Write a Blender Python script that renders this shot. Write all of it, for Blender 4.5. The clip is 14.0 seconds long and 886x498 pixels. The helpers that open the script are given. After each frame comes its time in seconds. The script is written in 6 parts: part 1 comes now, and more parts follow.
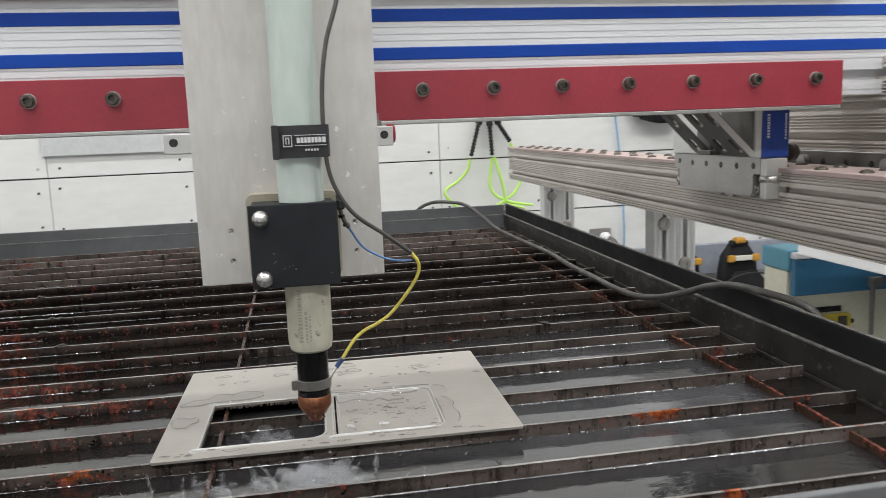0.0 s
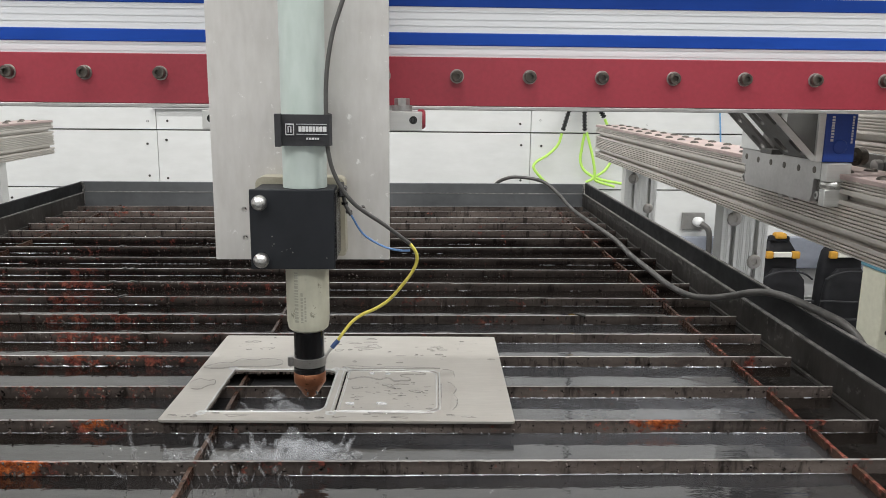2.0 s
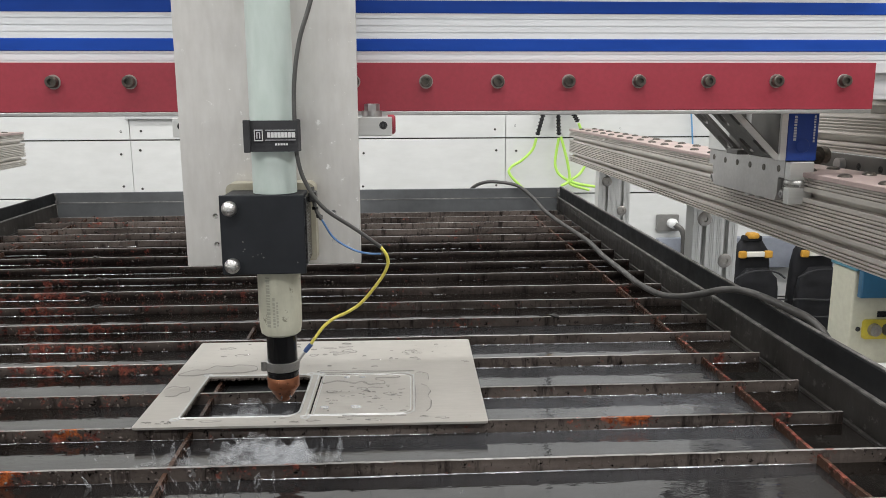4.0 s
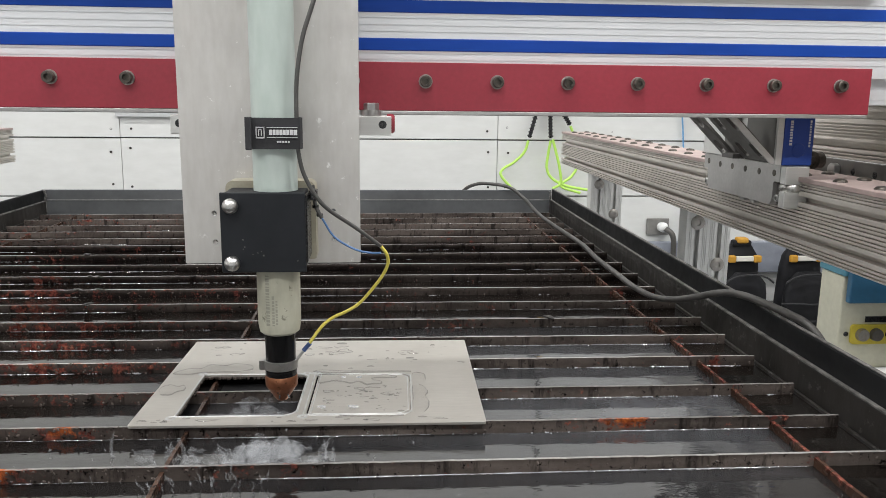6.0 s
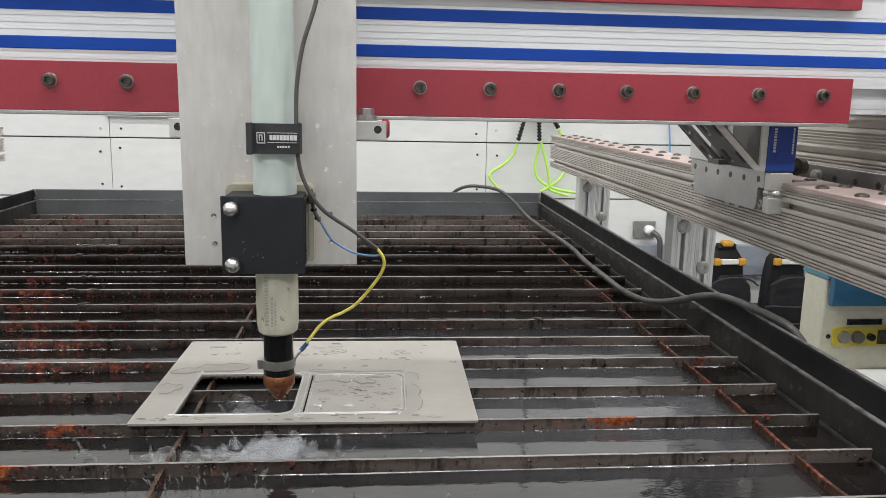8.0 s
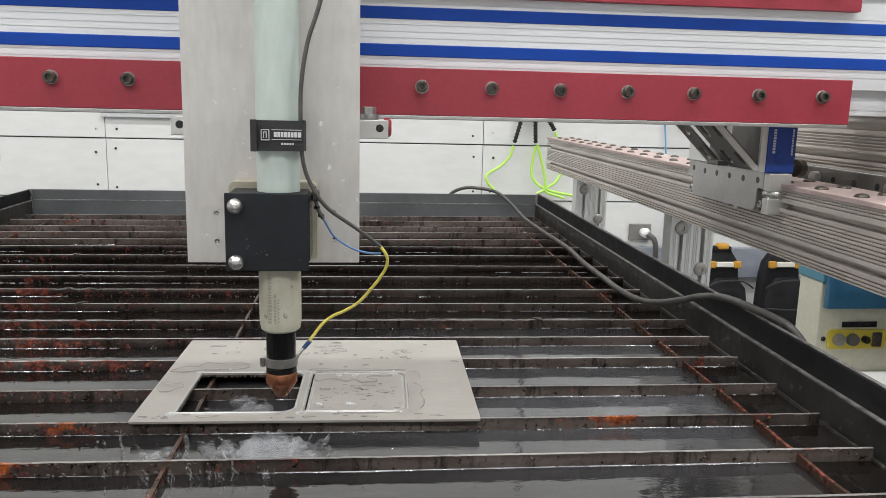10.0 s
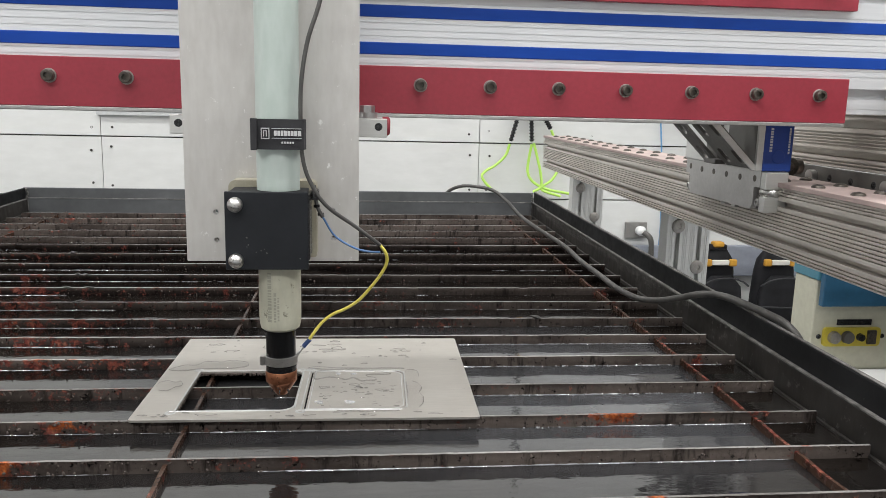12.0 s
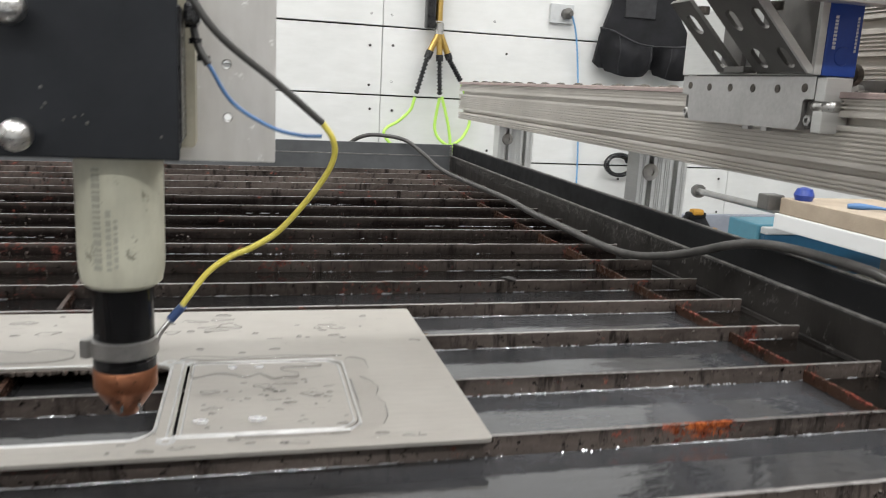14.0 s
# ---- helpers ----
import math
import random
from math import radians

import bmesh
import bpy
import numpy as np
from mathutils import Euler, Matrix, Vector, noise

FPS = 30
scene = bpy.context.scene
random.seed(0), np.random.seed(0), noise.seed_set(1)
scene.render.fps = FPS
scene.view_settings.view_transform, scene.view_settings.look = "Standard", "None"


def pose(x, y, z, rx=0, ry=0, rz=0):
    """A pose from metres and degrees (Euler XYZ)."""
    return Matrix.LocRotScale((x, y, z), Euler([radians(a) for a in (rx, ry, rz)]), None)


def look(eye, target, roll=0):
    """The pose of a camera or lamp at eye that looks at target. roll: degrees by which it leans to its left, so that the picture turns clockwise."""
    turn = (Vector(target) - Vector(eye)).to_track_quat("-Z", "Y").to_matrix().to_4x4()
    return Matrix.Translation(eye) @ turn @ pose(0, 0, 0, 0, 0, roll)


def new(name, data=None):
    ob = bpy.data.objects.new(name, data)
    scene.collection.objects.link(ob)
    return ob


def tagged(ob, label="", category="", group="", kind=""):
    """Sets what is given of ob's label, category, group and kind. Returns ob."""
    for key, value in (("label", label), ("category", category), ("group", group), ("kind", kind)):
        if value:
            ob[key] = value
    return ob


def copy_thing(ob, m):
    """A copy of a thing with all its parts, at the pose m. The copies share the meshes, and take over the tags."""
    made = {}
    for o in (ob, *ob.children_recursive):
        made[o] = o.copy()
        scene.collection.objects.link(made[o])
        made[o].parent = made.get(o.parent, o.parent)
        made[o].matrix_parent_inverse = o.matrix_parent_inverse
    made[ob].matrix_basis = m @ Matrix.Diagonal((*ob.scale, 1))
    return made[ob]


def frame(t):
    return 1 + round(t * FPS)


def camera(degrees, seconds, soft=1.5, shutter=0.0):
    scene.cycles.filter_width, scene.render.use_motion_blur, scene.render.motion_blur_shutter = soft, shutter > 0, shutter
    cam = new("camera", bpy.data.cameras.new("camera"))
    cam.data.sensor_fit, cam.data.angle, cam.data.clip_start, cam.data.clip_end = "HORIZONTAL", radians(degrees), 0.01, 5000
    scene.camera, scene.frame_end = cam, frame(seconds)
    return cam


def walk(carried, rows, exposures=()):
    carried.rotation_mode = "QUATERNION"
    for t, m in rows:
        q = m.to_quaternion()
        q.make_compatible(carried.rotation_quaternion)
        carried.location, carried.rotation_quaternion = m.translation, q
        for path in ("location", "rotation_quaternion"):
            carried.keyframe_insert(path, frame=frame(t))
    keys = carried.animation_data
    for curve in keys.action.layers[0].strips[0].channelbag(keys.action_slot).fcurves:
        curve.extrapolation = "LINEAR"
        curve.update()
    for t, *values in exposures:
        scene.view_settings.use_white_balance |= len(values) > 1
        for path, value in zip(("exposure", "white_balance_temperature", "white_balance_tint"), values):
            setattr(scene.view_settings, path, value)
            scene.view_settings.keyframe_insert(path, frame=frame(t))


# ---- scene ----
cam = camera(59.1, 14.0, soft=0.8, shutter=0.4)
PATH = [
    (0, (0.109, 0.141, 1.062), (0.472, 2.083, 0.751), -2.2),
    (0.5, (0.195, 0.174, 1.063), (0.363, 2.137, 0.718), -2.3),
    (1, (0.219, 0.179, 1.063), (0.329, 2.14, 0.687), -1.8),
    (1.5, (0.196, 0.152, 1.078), (0.264, 2.111, 0.681), -0.3),
    (2, (0.199, 0.127, 1.086), (0.282, 2.085, 0.687), 0.6),
    (2.5, (0.207, 0.12, 1.084), (0.32, 2.079, 0.697), 0.6),
    (3, (0.211, 0.117, 1.085), (0.333, 2.076, 0.7), -0.0),
    (5.5, (0.197, 0.12, 1.082), (0.353, 2.078, 0.706), 0.3),
    (6, (0.196, 0.12, 1.082), (0.362, 2.077, 0.705), 0.6),
    (6.5, (0.192, 0.116, 1.083), (0.371, 2.072, 0.709), 1.0),
    (7, (0.191, 0.115, 1.083), (0.379, 2.07, 0.707), 1.1),
    (7.5, (0.192, 0.109, 1.084), (0.387, 2.064, 0.708), 1.1),
    (8, (0.188, 0.103, 1.087), (0.387, 2.058, 0.713), 1.1),
    (10.5, (0.179, 0.103, 1.082), (0.398, 2.057, 0.718), 1.4),
    (11, (0.178, 0.098, 1.084), (0.401, 2.052, 0.721), 1.4),
    (11.5, (0.179, 0.1, 1.083), (0.405, 2.054, 0.719), 1.4),
    (12, (0.176, 0.102, 1.083), (0.403, 2.054, 0.713), 1.4),
    (12.5, (0.161, 0.099, 1.062), (0.399, 2.048, 0.683), 1.1),
    (12.6, (0.152, 0.105, 1.054), (0.416, 2.049, 0.669), 1.1),
    (12.7, (0.142, 0.119, 1.044), (0.468, 2.054, 0.656), 1.5),
    (12.8, (0.126, 0.147, 1.032), (0.508, 2.071, 0.642), 1.9),
    (12.9, (0.112, 0.186, 1.02), (0.523, 2.103, 0.625), 2.2),
    (13, (0.101, 0.228, 1.009), (0.527, 2.141, 0.608), 2.7),
    (13.2, (0.091, 0.285, 1.0), (0.541, 2.19, 0.591), 3.7),
    (13.3, (0.094, 0.303, 0.997), (0.556, 2.204, 0.593), 4.2),
    (13.5, (0.1, 0.341, 0.992), (0.601, 2.234, 0.585), 4.9),
    (13.6, (0.116, 0.359, 0.982), (0.617, 2.254, 0.578), 4.5),
    (13.7, (0.132, 0.375, 0.973), (0.636, 2.269, 0.566), 3.8),
    (13.8, (0.146, 0.389, 0.970), (0.651, 2.281, 0.561), 3.2),
    (13.9, (0.155, 0.398, 0.973), (0.668, 2.290, 0.567), 3.0),
    (14, (0.158, 0.407, 0.98), (0.688, 2.292, 0.574), 3.1),
]
walk(cam, [(t, look(eye, target, roll)) for t, eye, target, roll in PATH], exposures=((0, -0.07), (0.8, 0.0), (12.5, 0.0), (13.3, 0.09), (14, 0.13)))

# ---------------------------------------------------------------- world and light
world = bpy.data.worlds.new("world")
scene.world = world
world.use_nodes = True
world.node_tree.nodes["Background"].inputs[0].default_value = (0.9, 0.95, 1.0, 1)
world.node_tree.nodes["Background"].inputs[1].default_value = 0.05
LAMP_W = 17.7
LAMPS = [(x, y) for x in (-1.5, 0.1, 1.7) for y in (-1.2, 0.35, 1.75)]
CEIL = 2.9


# ---------------------------------------------------------------- materials
def mat(name, color, rough=0.5, metal=0.0, spec=0.5):
    m = bpy.data.materials.new(name)
    m.use_nodes = True
    b = m.node_tree.nodes["Principled BSDF"]
    b.inputs["Base Color"].default_value = (*color, 1)
    b.inputs["Roughness"].default_value = rough
    b.inputs["Metallic"].default_value = metal
    b.inputs["Specular IOR Level"].default_value = spec
    return m


def nodes(m):
    t = m.node_tree
    return t, t.nodes["Principled BSDF"]


def noise_node(t, scale, detail=4.0, rough=0.55, stretch=(1, 1, 1), dist=0.0):
    tc = t.nodes.new("ShaderNodeTexCoord")
    mp = t.nodes.new("ShaderNodeMapping")
    mp.inputs["Scale"].default_value = stretch
    n = t.nodes.new("ShaderNodeTexNoise")
    n.inputs["Scale"].default_value = scale
    n.inputs["Detail"].default_value = detail
    n.inputs["Roughness"].default_value = rough
    n.inputs["Distortion"].default_value = dist
    t.links.new(tc.outputs["Object"], mp.inputs["Vector"])
    t.links.new(mp.outputs["Vector"], n.inputs["Vector"])
    return n.outputs["Fac"]


def ramp(t, fac, stops):
    r = t.nodes.new("ShaderNodeValToRGB")
    el = r.color_ramp.elements
    while len(el) < len(stops):
        el.new(0.5)
    for e, (p, c) in zip(el, stops):
        e.position = p
        e.color = (*c, 1) if len(c) == 3 else c
    t.links.new(fac, r.inputs["Fac"])
    return r.outputs["Color"]


def mixc(t, fac, a, b, mode="MIX"):
    n = t.nodes.new("ShaderNodeMix")
    n.data_type = "RGBA"
    n.blend_type = mode
    if isinstance(fac, float):
        n.inputs[0].default_value = fac
    else:
        t.links.new(fac, n.inputs[0])
    for sock, v in ((n.inputs[6], a), (n.inputs[7], b)):
        if isinstance(v, tuple):
            sock.default_value = (*v, 1)
        else:
            t.links.new(v, sock)
    return n.outputs[2]


def bump(t, b, fac, strength, dist=0.001):
    n = t.nodes.new("ShaderNodeBump")
    n.inputs["Strength"].default_value = strength
    n.inputs["Distance"].default_value = dist
    t.links.new(fac, n.inputs["Height"])
    t.links.new(n.outputs["Normal"], b.inputs["Normal"])


def grey(v):
    return (v, v, v)


def worn(name, c0, c1, scale, rough=(0.3, 0.5), metal=0.0, stretch=(1, 1, 1), fine=None, bumpy=0.0, spots=None, spec=0.5):
    """Two-scale variation: broad tone between c0 and c1, fine grain in the roughness and relief, optional dark or light spots."""
    m = mat(name, c0, rough[0], metal, spec)
    t, b = nodes(m)
    broad = noise_node(t, scale, 5, 0.6)
    col = ramp(t, broad, [(0.3, c0), (0.7, c1)])
    f = noise_node(t, fine or scale * 12, 3, 0.6, stretch)
    col = mixc(t, 0.25, col, ramp(t, f, [(0.3, grey(0.35)), (0.7, grey(0.65))]), "OVERLAY")
    if spots:
        sc, th, c = spots
        s = ramp(t, noise_node(t, sc, 6, 0.7), [(th, grey(0.0)), (th + 0.05, grey(1.0))])
        col = mixc(t, s, col, c)
    t.links.new(col, b.inputs["Base Color"])
    t.links.new(ramp(t, f, [(0.25, grey(rough[0])), (0.75, grey(rough[1]))]), b.inputs["Roughness"])
    if bumpy:
        bump(t, b, f, bumpy)
    return m


ALU = worn("anodised_aluminium", (0.60, 0.60, 0.58), (0.68, 0.68, 0.66), 7, (0.30, 0.44), 0.55, (0.15, 1, 8), 60, 0.05)
ALU_BEAM = worn("clear_anodised_beam", (0.70, 0.715, 0.735), (0.77, 0.785, 0.80), 4, (0.28, 0.4), 0.25, (0.1, 1, 6), 50, 0.03)
ALU_RAIL = worn("dusty_aluminium_rail", (0.52, 0.485, 0.44), (0.64, 0.60, 0.55), 9, (0.34, 0.5), 0.5, (6, 0.15, 6), 50, 0.06)
ALU_PLATE = worn("brushed_aluminium_plate", (0.54, 0.522, 0.498), (0.66, 0.642, 0.612), 11, (0.36, 0.5), 0.5, (2.5, 1, 0.6), 60, 0.05,
                 (120, 0.635, (0.84, 0.83, 0.81)))
STEEL = worn("machined_steel", (0.42, 0.41, 0.40), (0.52, 0.51, 0.50), 20, (0.3, 0.42), 0.8, (1, 1, 1), 200, 0.05)
GALV = worn("zinc_plated_bracket", (0.10, 0.095, 0.088), (0.155, 0.148, 0.138), 16, (0.34, 0.5), 0.4, (1, 1, 1), 160, 0.05)
OUTLET = worn("grey_outlet_box", (0.20, 0.195, 0.185), (0.27, 0.262, 0.25), 20, (0.4, 0.55), 0.3)
CHROME = worn("satin_steel_knob", (0.52, 0.51, 0.49), (0.62, 0.61, 0.59), 60, (0.24, 0.36), 1.0)
BOLT = worn("dirty_black_bolt", (0.05, 0.045, 0.04), (0.14, 0.12, 0.10), 180, (0.3, 0.5), 0.6)
WASHER = worn("dull_washer", (0.30, 0.28, 0.26), (0.42, 0.40, 0.37), 120, (0.35, 0.5), 0.8)
CAPM = worn("glossy_black_cap", (0.006, 0.006, 0.0065), (0.010, 0.010, 0.0105), 40, (0.10, 0.20), 0.0, (1, 1, 1), 30, 0.05)
RED = worn("red_paint", (0.295, 0.029, 0.046), (0.335, 0.035, 0.054), 8, (0.38, 0.5), 0.0, (1, 1, 1), 220, 0.05, (260, 0.76, (0.62, 0.30, 0.30)))
BLUE = worn("blue_slot_cover", (0.004, 0.050, 0.32), (0.006, 0.060, 0.37), 12, (0.42, 0.55), 0.0, (0.2, 1, 1), 80, 0.0, None, 0.25)
BLUE_CAP = worn("blue_plastic_cap", (0.012, 0.05, 0.27), (0.016, 0.06, 0.31), 30, (0.35, 0.45), 0.0)
BLACK_BLOCK = worn("black_anodised_block", (0.011, 0.0125, 0.015), (0.018, 0.020, 0.024), 30, (0.42, 0.55), 0.0, (1, 1, 1), 260, 0.05,
                   (420, 0.73, (0.12, 0.12, 0.12)), 0.25)
TAN = worn("tan_plastic", (0.36, 0.33, 0.25), (0.44, 0.41, 0.32), 30, (0.4, 0.55))
TUBE = worn("pale_green_sleeve", (0.47, 0.54, 0.50), (0.53, 0.60, 0.56), 14, (0.36, 0.48), 0.0, (1, 1, 0.3), 90)
BODY = worn("grimy_torch_body", (0.43, 0.42, 0.33), (0.53, 0.52, 0.42), 40, (0.36, 0.5), 0.0, (1, 1, 0.3), 160, 0.05,
            (120, 0.615, (0.22, 0.21, 0.16)))
BLACKP = worn("black_plastic", (0.010, 0.010, 0.011), (0.02, 0.02, 0.021), 60, (0.18, 0.34))
CLAMPM = worn("hose_clamp_steel", (0.42, 0.41, 0.39), (0.52, 0.51, 0.49), 90, (0.26, 0.4), 0.9)
COPPER = worn("heat_stained_copper", (0.43, 0.175, 0.09), (0.27, 0.11, 0.06), 70, (0.24, 0.4), 0.85, (1, 1, 1), 300, 0.05,
              (130, 0.64, (0.10, 0.06, 0.045)))
STRAP = worn("black_webbing", (0.020, 0.020, 0.022), (0.034, 0.034, 0.037), 60, (0.7, 0.85), 0.0, (1, 1, 1), 900, 0.3)
PRINT = mat("white_print", (0.62, 0.62, 0.62), 0.6)
INK = mat("grey_ink", (0.33, 0.325, 0.27), 0.6)
CABLE = worn("grey_cable_jacket", (0.05, 0.049, 0.046), (0.085, 0.082, 0.077), 40, (0.4, 0.55))
HOSE_BLACK = worn("black_rubber_cable", (0.036, 0.034, 0.032), (0.085, 0.08, 0.075), 45, (0.38, 0.55), 0.0, (1, 1, 1), 220, 0.1)
YELLOW = worn("yellow_wire_jacket", (0.60, 0.50, 0.07), (0.70, 0.61, 0.13), 80, (0.35, 0.5), 0.0, (1, 1, 1), 420, 0.5, (520, 0.62, (0.22, 0.19, 0.07)))
BLUEL = mat("pale_blue_lead", (0.14, 0.33, 0.58), 0.45)
BLUEW = mat("blue_wire", (0.075, 0.18, 0.38), 0.4)
SHRINK = mat("blue_heat_shrink", (0.05, 0.09, 0.22), 0.45)
GREEN = mat("fluorescent_green_hose", (0.50, 0.80, 0.14), 0.4)
BRASS = worn("brass", (0.55, 0.36, 0.10), (0.64, 0.44, 0.15), 90, (0.25, 0.4), 0.95)
WHITE = worn("white_painted_board", (0.655, 0.658, 0.640), (0.715, 0.718, 0.70), 3.5, (0.45, 0.6), 0.0, (0.3, 1, 1), 45, 0.04,
             (26, 0.72, (0.66, 0.655, 0.62)))
WHITEP = mat("white_plaster", (0.8, 0.8, 0.79), 0.8)
GREYPANEL = worn("light_grey_panel", (0.50, 0.51, 0.51), (0.55, 0.56, 0.56), 5, (0.4, 0.55))
SCREW = mat("dark_screw", (0.06, 0.055, 0.05), 0.5, 0.6)
CONCRETE = worn("grey_concrete", (0.30, 0.31, 0.33), (0.38, 0.39, 0.41), 3, (0.5, 0.7), 0.0, (1, 1, 1), 60, 0.2)
PINK = worn("dusty_pink_strip", (0.36, 0.28, 0.26), (0.46, 0.36, 0.335), 18, (0.5, 0.65), 0.1, (1, 1, 1), 160, 0.1)
CREAM = worn("cream_enamel", (0.52, 0.505, 0.40), (0.57, 0.555, 0.44), 5, (0.35, 0.5))
# one teal enamel in two tones: shade under the bench, then the lit side
TEAL_SHADED = worn("shaded_teal_paint", (0.018, 0.085, 0.16), (0.026, 0.11, 0.20), 6, (0.35, 0.5))
TEAL_LIT = worn("lit_teal_paint", (0.06, 0.20, 0.27), (0.08, 0.24, 0.31), 6, (0.35, 0.5))
YPANEL = worn("yellow_panel", (0.52, 0.42, 0.04), (0.58, 0.47, 0.06), 12, (0.4, 0.55))
WOOD = worn("pale_wood", (0.36, 0.285, 0.21), (0.52, 0.43, 0.33), 9, (0.5, 0.65), 0.0, (1, 12, 12), 30, 0.1)
CLOTH = worn("black_nylon", (0.008, 0.008, 0.009), (0.020, 0.020, 0.023), 14, (0.6, 0.8), 0.0, (1, 1, 1), 300, 0.3, None, 0.25)
PALECLOTH = mat("pale_strap", (0.70, 0.68, 0.62), 0.7)
AMBER = worn("amber_trim", (0.50, 0.25, 0.025), (0.58, 0.30, 0.035), 40, (0.5, 0.65))
GREYWALL = worn("blue_grey_locker", (0.26, 0.28, 0.33), (0.31, 0.33, 0.38), 4, (0.45, 0.6))


def wet_steel(name, dark, light, speck, tarry=0.75):
    """Wet mill steel: broad tone, black splashes, and rust that follows the painted rust value in broken patches."""
    m = mat(name, dark, 0.3, 0.0, 0.13)
    t, b = nodes(m)
    broad = noise_node(t, 11, 6, 0.65, (0.5, 1, 1.6))
    base = ramp(t, broad, [(0.28, dark), (0.72, light)])
    fine = noise_node(t, 170, 5, 0.75)
    mid = noise_node(t, 62, 6, 0.75, (0.8, 1, 1.1))
    splash = ramp(t, noise_node(t, 150, 5, 0.75), [(speck, grey(0.0)), (speck + 0.06, grey(1.0))])
    base = mixc(t, splash, base, (0.003, 0.0026, 0.0023))
    tar = ramp(t, noise_node(t, 70, 4, 0.65, (1, 1, 0.22)), [(0.55, grey(0.0)), (0.66, grey(tarry))])
    base = mixc(t, tar, base, (0.006, 0.005, 0.0046))
    at = t.nodes.new("ShaderNodeAttribute")
    at.attribute_name = "rust"
    add = t.nodes.new("ShaderNodeMath")
    add.operation = "MULTIPLY_ADD"
    t.links.new(fine, add.inputs[0])
    add.inputs[1].default_value = 1.5
    t.links.new(at.outputs["Fac"], add.inputs[2])
    add2 = t.nodes.new("ShaderNodeMath")
    add2.operation = "MULTIPLY_ADD"
    t.links.new(mid, add2.inputs[0])
    add2.inputs[1].default_value = 2.4
    t.links.new(add.outputs[0], add2.inputs[2])
    sub = t.nodes.new("ShaderNodeMapRange")
    t.links.new(add2.outputs[0], sub.inputs["Value"])
    sub.inputs["From Min"].default_value = 2.33
    sub.inputs["From Max"].default_value = 2.60
    grain = noise_node(t, 120, 6, 0.8)
    thin = ramp(t, grain, [(0.33, (0.026, 0.007, 0.007)), (0.46, (0.11, 0.028, 0.022)), (0.57, (0.25, 0.072, 0.050)), (0.72, (0.46, 0.21, 0.135))])
    scale = ramp(t, grain, [(0.33, (0.045, 0.010, 0.006)), (0.46, (0.19, 0.044, 0.014)), (0.57, (0.42, 0.110, 0.030)), (0.72, (0.60, 0.24, 0.075))])
    heavy = t.nodes.new("ShaderNodeMapRange")
    t.links.new(at.outputs["Fac"], heavy.inputs["Value"])
    heavy.inputs["From Min"].default_value = 0.53
    heavy.inputs["From Max"].default_value = 0.62
    rustc = mixc(t, heavy.outputs["Result"], thin, scale)
    # burnt film together with shade painted into the slat colour
    film_shade = t.nodes.new("ShaderNodeAttribute")
    film_shade.attribute_name = "film_shade"
    base = mixc(t, film_shade.outputs["Fac"], base, (0.0030, 0.0018, 0.0017))
    t.links.new(mixc(t, sub.outputs["Result"], base, rustc), b.inputs["Base Color"])
    t.links.new(ramp(t, fine, [(0.3, grey(0.10)), (0.7, grey(0.36))]), b.inputs["Roughness"])
    runs = noise_node(t, 95, 4, 0.6, (1, 1, 0.16))
    high = t.nodes.new("ShaderNodeMath")
    high.operation = "MULTIPLY_ADD"
    t.links.new(runs, high.inputs[0])
    high.inputs[1].default_value = 1.6
    t.links.new(fine, high.inputs[2])
    bump(t, b, high.outputs[0], 0.35, 0.0007)
    return m


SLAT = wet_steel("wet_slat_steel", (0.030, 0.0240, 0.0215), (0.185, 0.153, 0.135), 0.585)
# same slats, paler on top: the light caught there is painted in
TOP_HIGHLIGHT = wet_steel("slat_top_highlight", (0.19, 0.178, 0.170), (0.52, 0.50, 0.48), 0.63, 0.25)
BAR = wet_steel("rusty_cross_bar", (0.026, 0.014, 0.010), (0.085, 0.048, 0.034), 0.58)
# side walls, floor and legs: darker than the far and near walls
TRAY = worn("dark_tray_steel", (0.006, 0.0062, 0.0066), (0.018, 0.0185, 0.0195), 7, (0.38, 0.58), 0.0, (1, 1, 1), 60, 0.1, (190, 0.66, (0.06, 0.058, 0.055)), 0.15)
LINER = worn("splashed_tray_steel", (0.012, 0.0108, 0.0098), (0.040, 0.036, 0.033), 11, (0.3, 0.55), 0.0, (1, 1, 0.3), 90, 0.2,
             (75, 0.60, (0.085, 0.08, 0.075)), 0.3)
# pale deposits and the edge highlight of lip and rim, painted as one tone
LIP = worn("pale_edge_highlight", (0.045, 0.043, 0.040), (0.28, 0.27, 0.255), 70, (0.4, 0.6), 0.3, (1, 1, 1), 240, 0.1)
CRUST = worn("dried_splash_crust", (0.040, 0.037, 0.034), (0.115, 0.108, 0.10), 60, (0.5, 0.7), 0.0, (1, 1, 1), 300, 0.2)
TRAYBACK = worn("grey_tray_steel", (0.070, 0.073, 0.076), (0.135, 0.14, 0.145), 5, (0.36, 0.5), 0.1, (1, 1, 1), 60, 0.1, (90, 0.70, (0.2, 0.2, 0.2)))


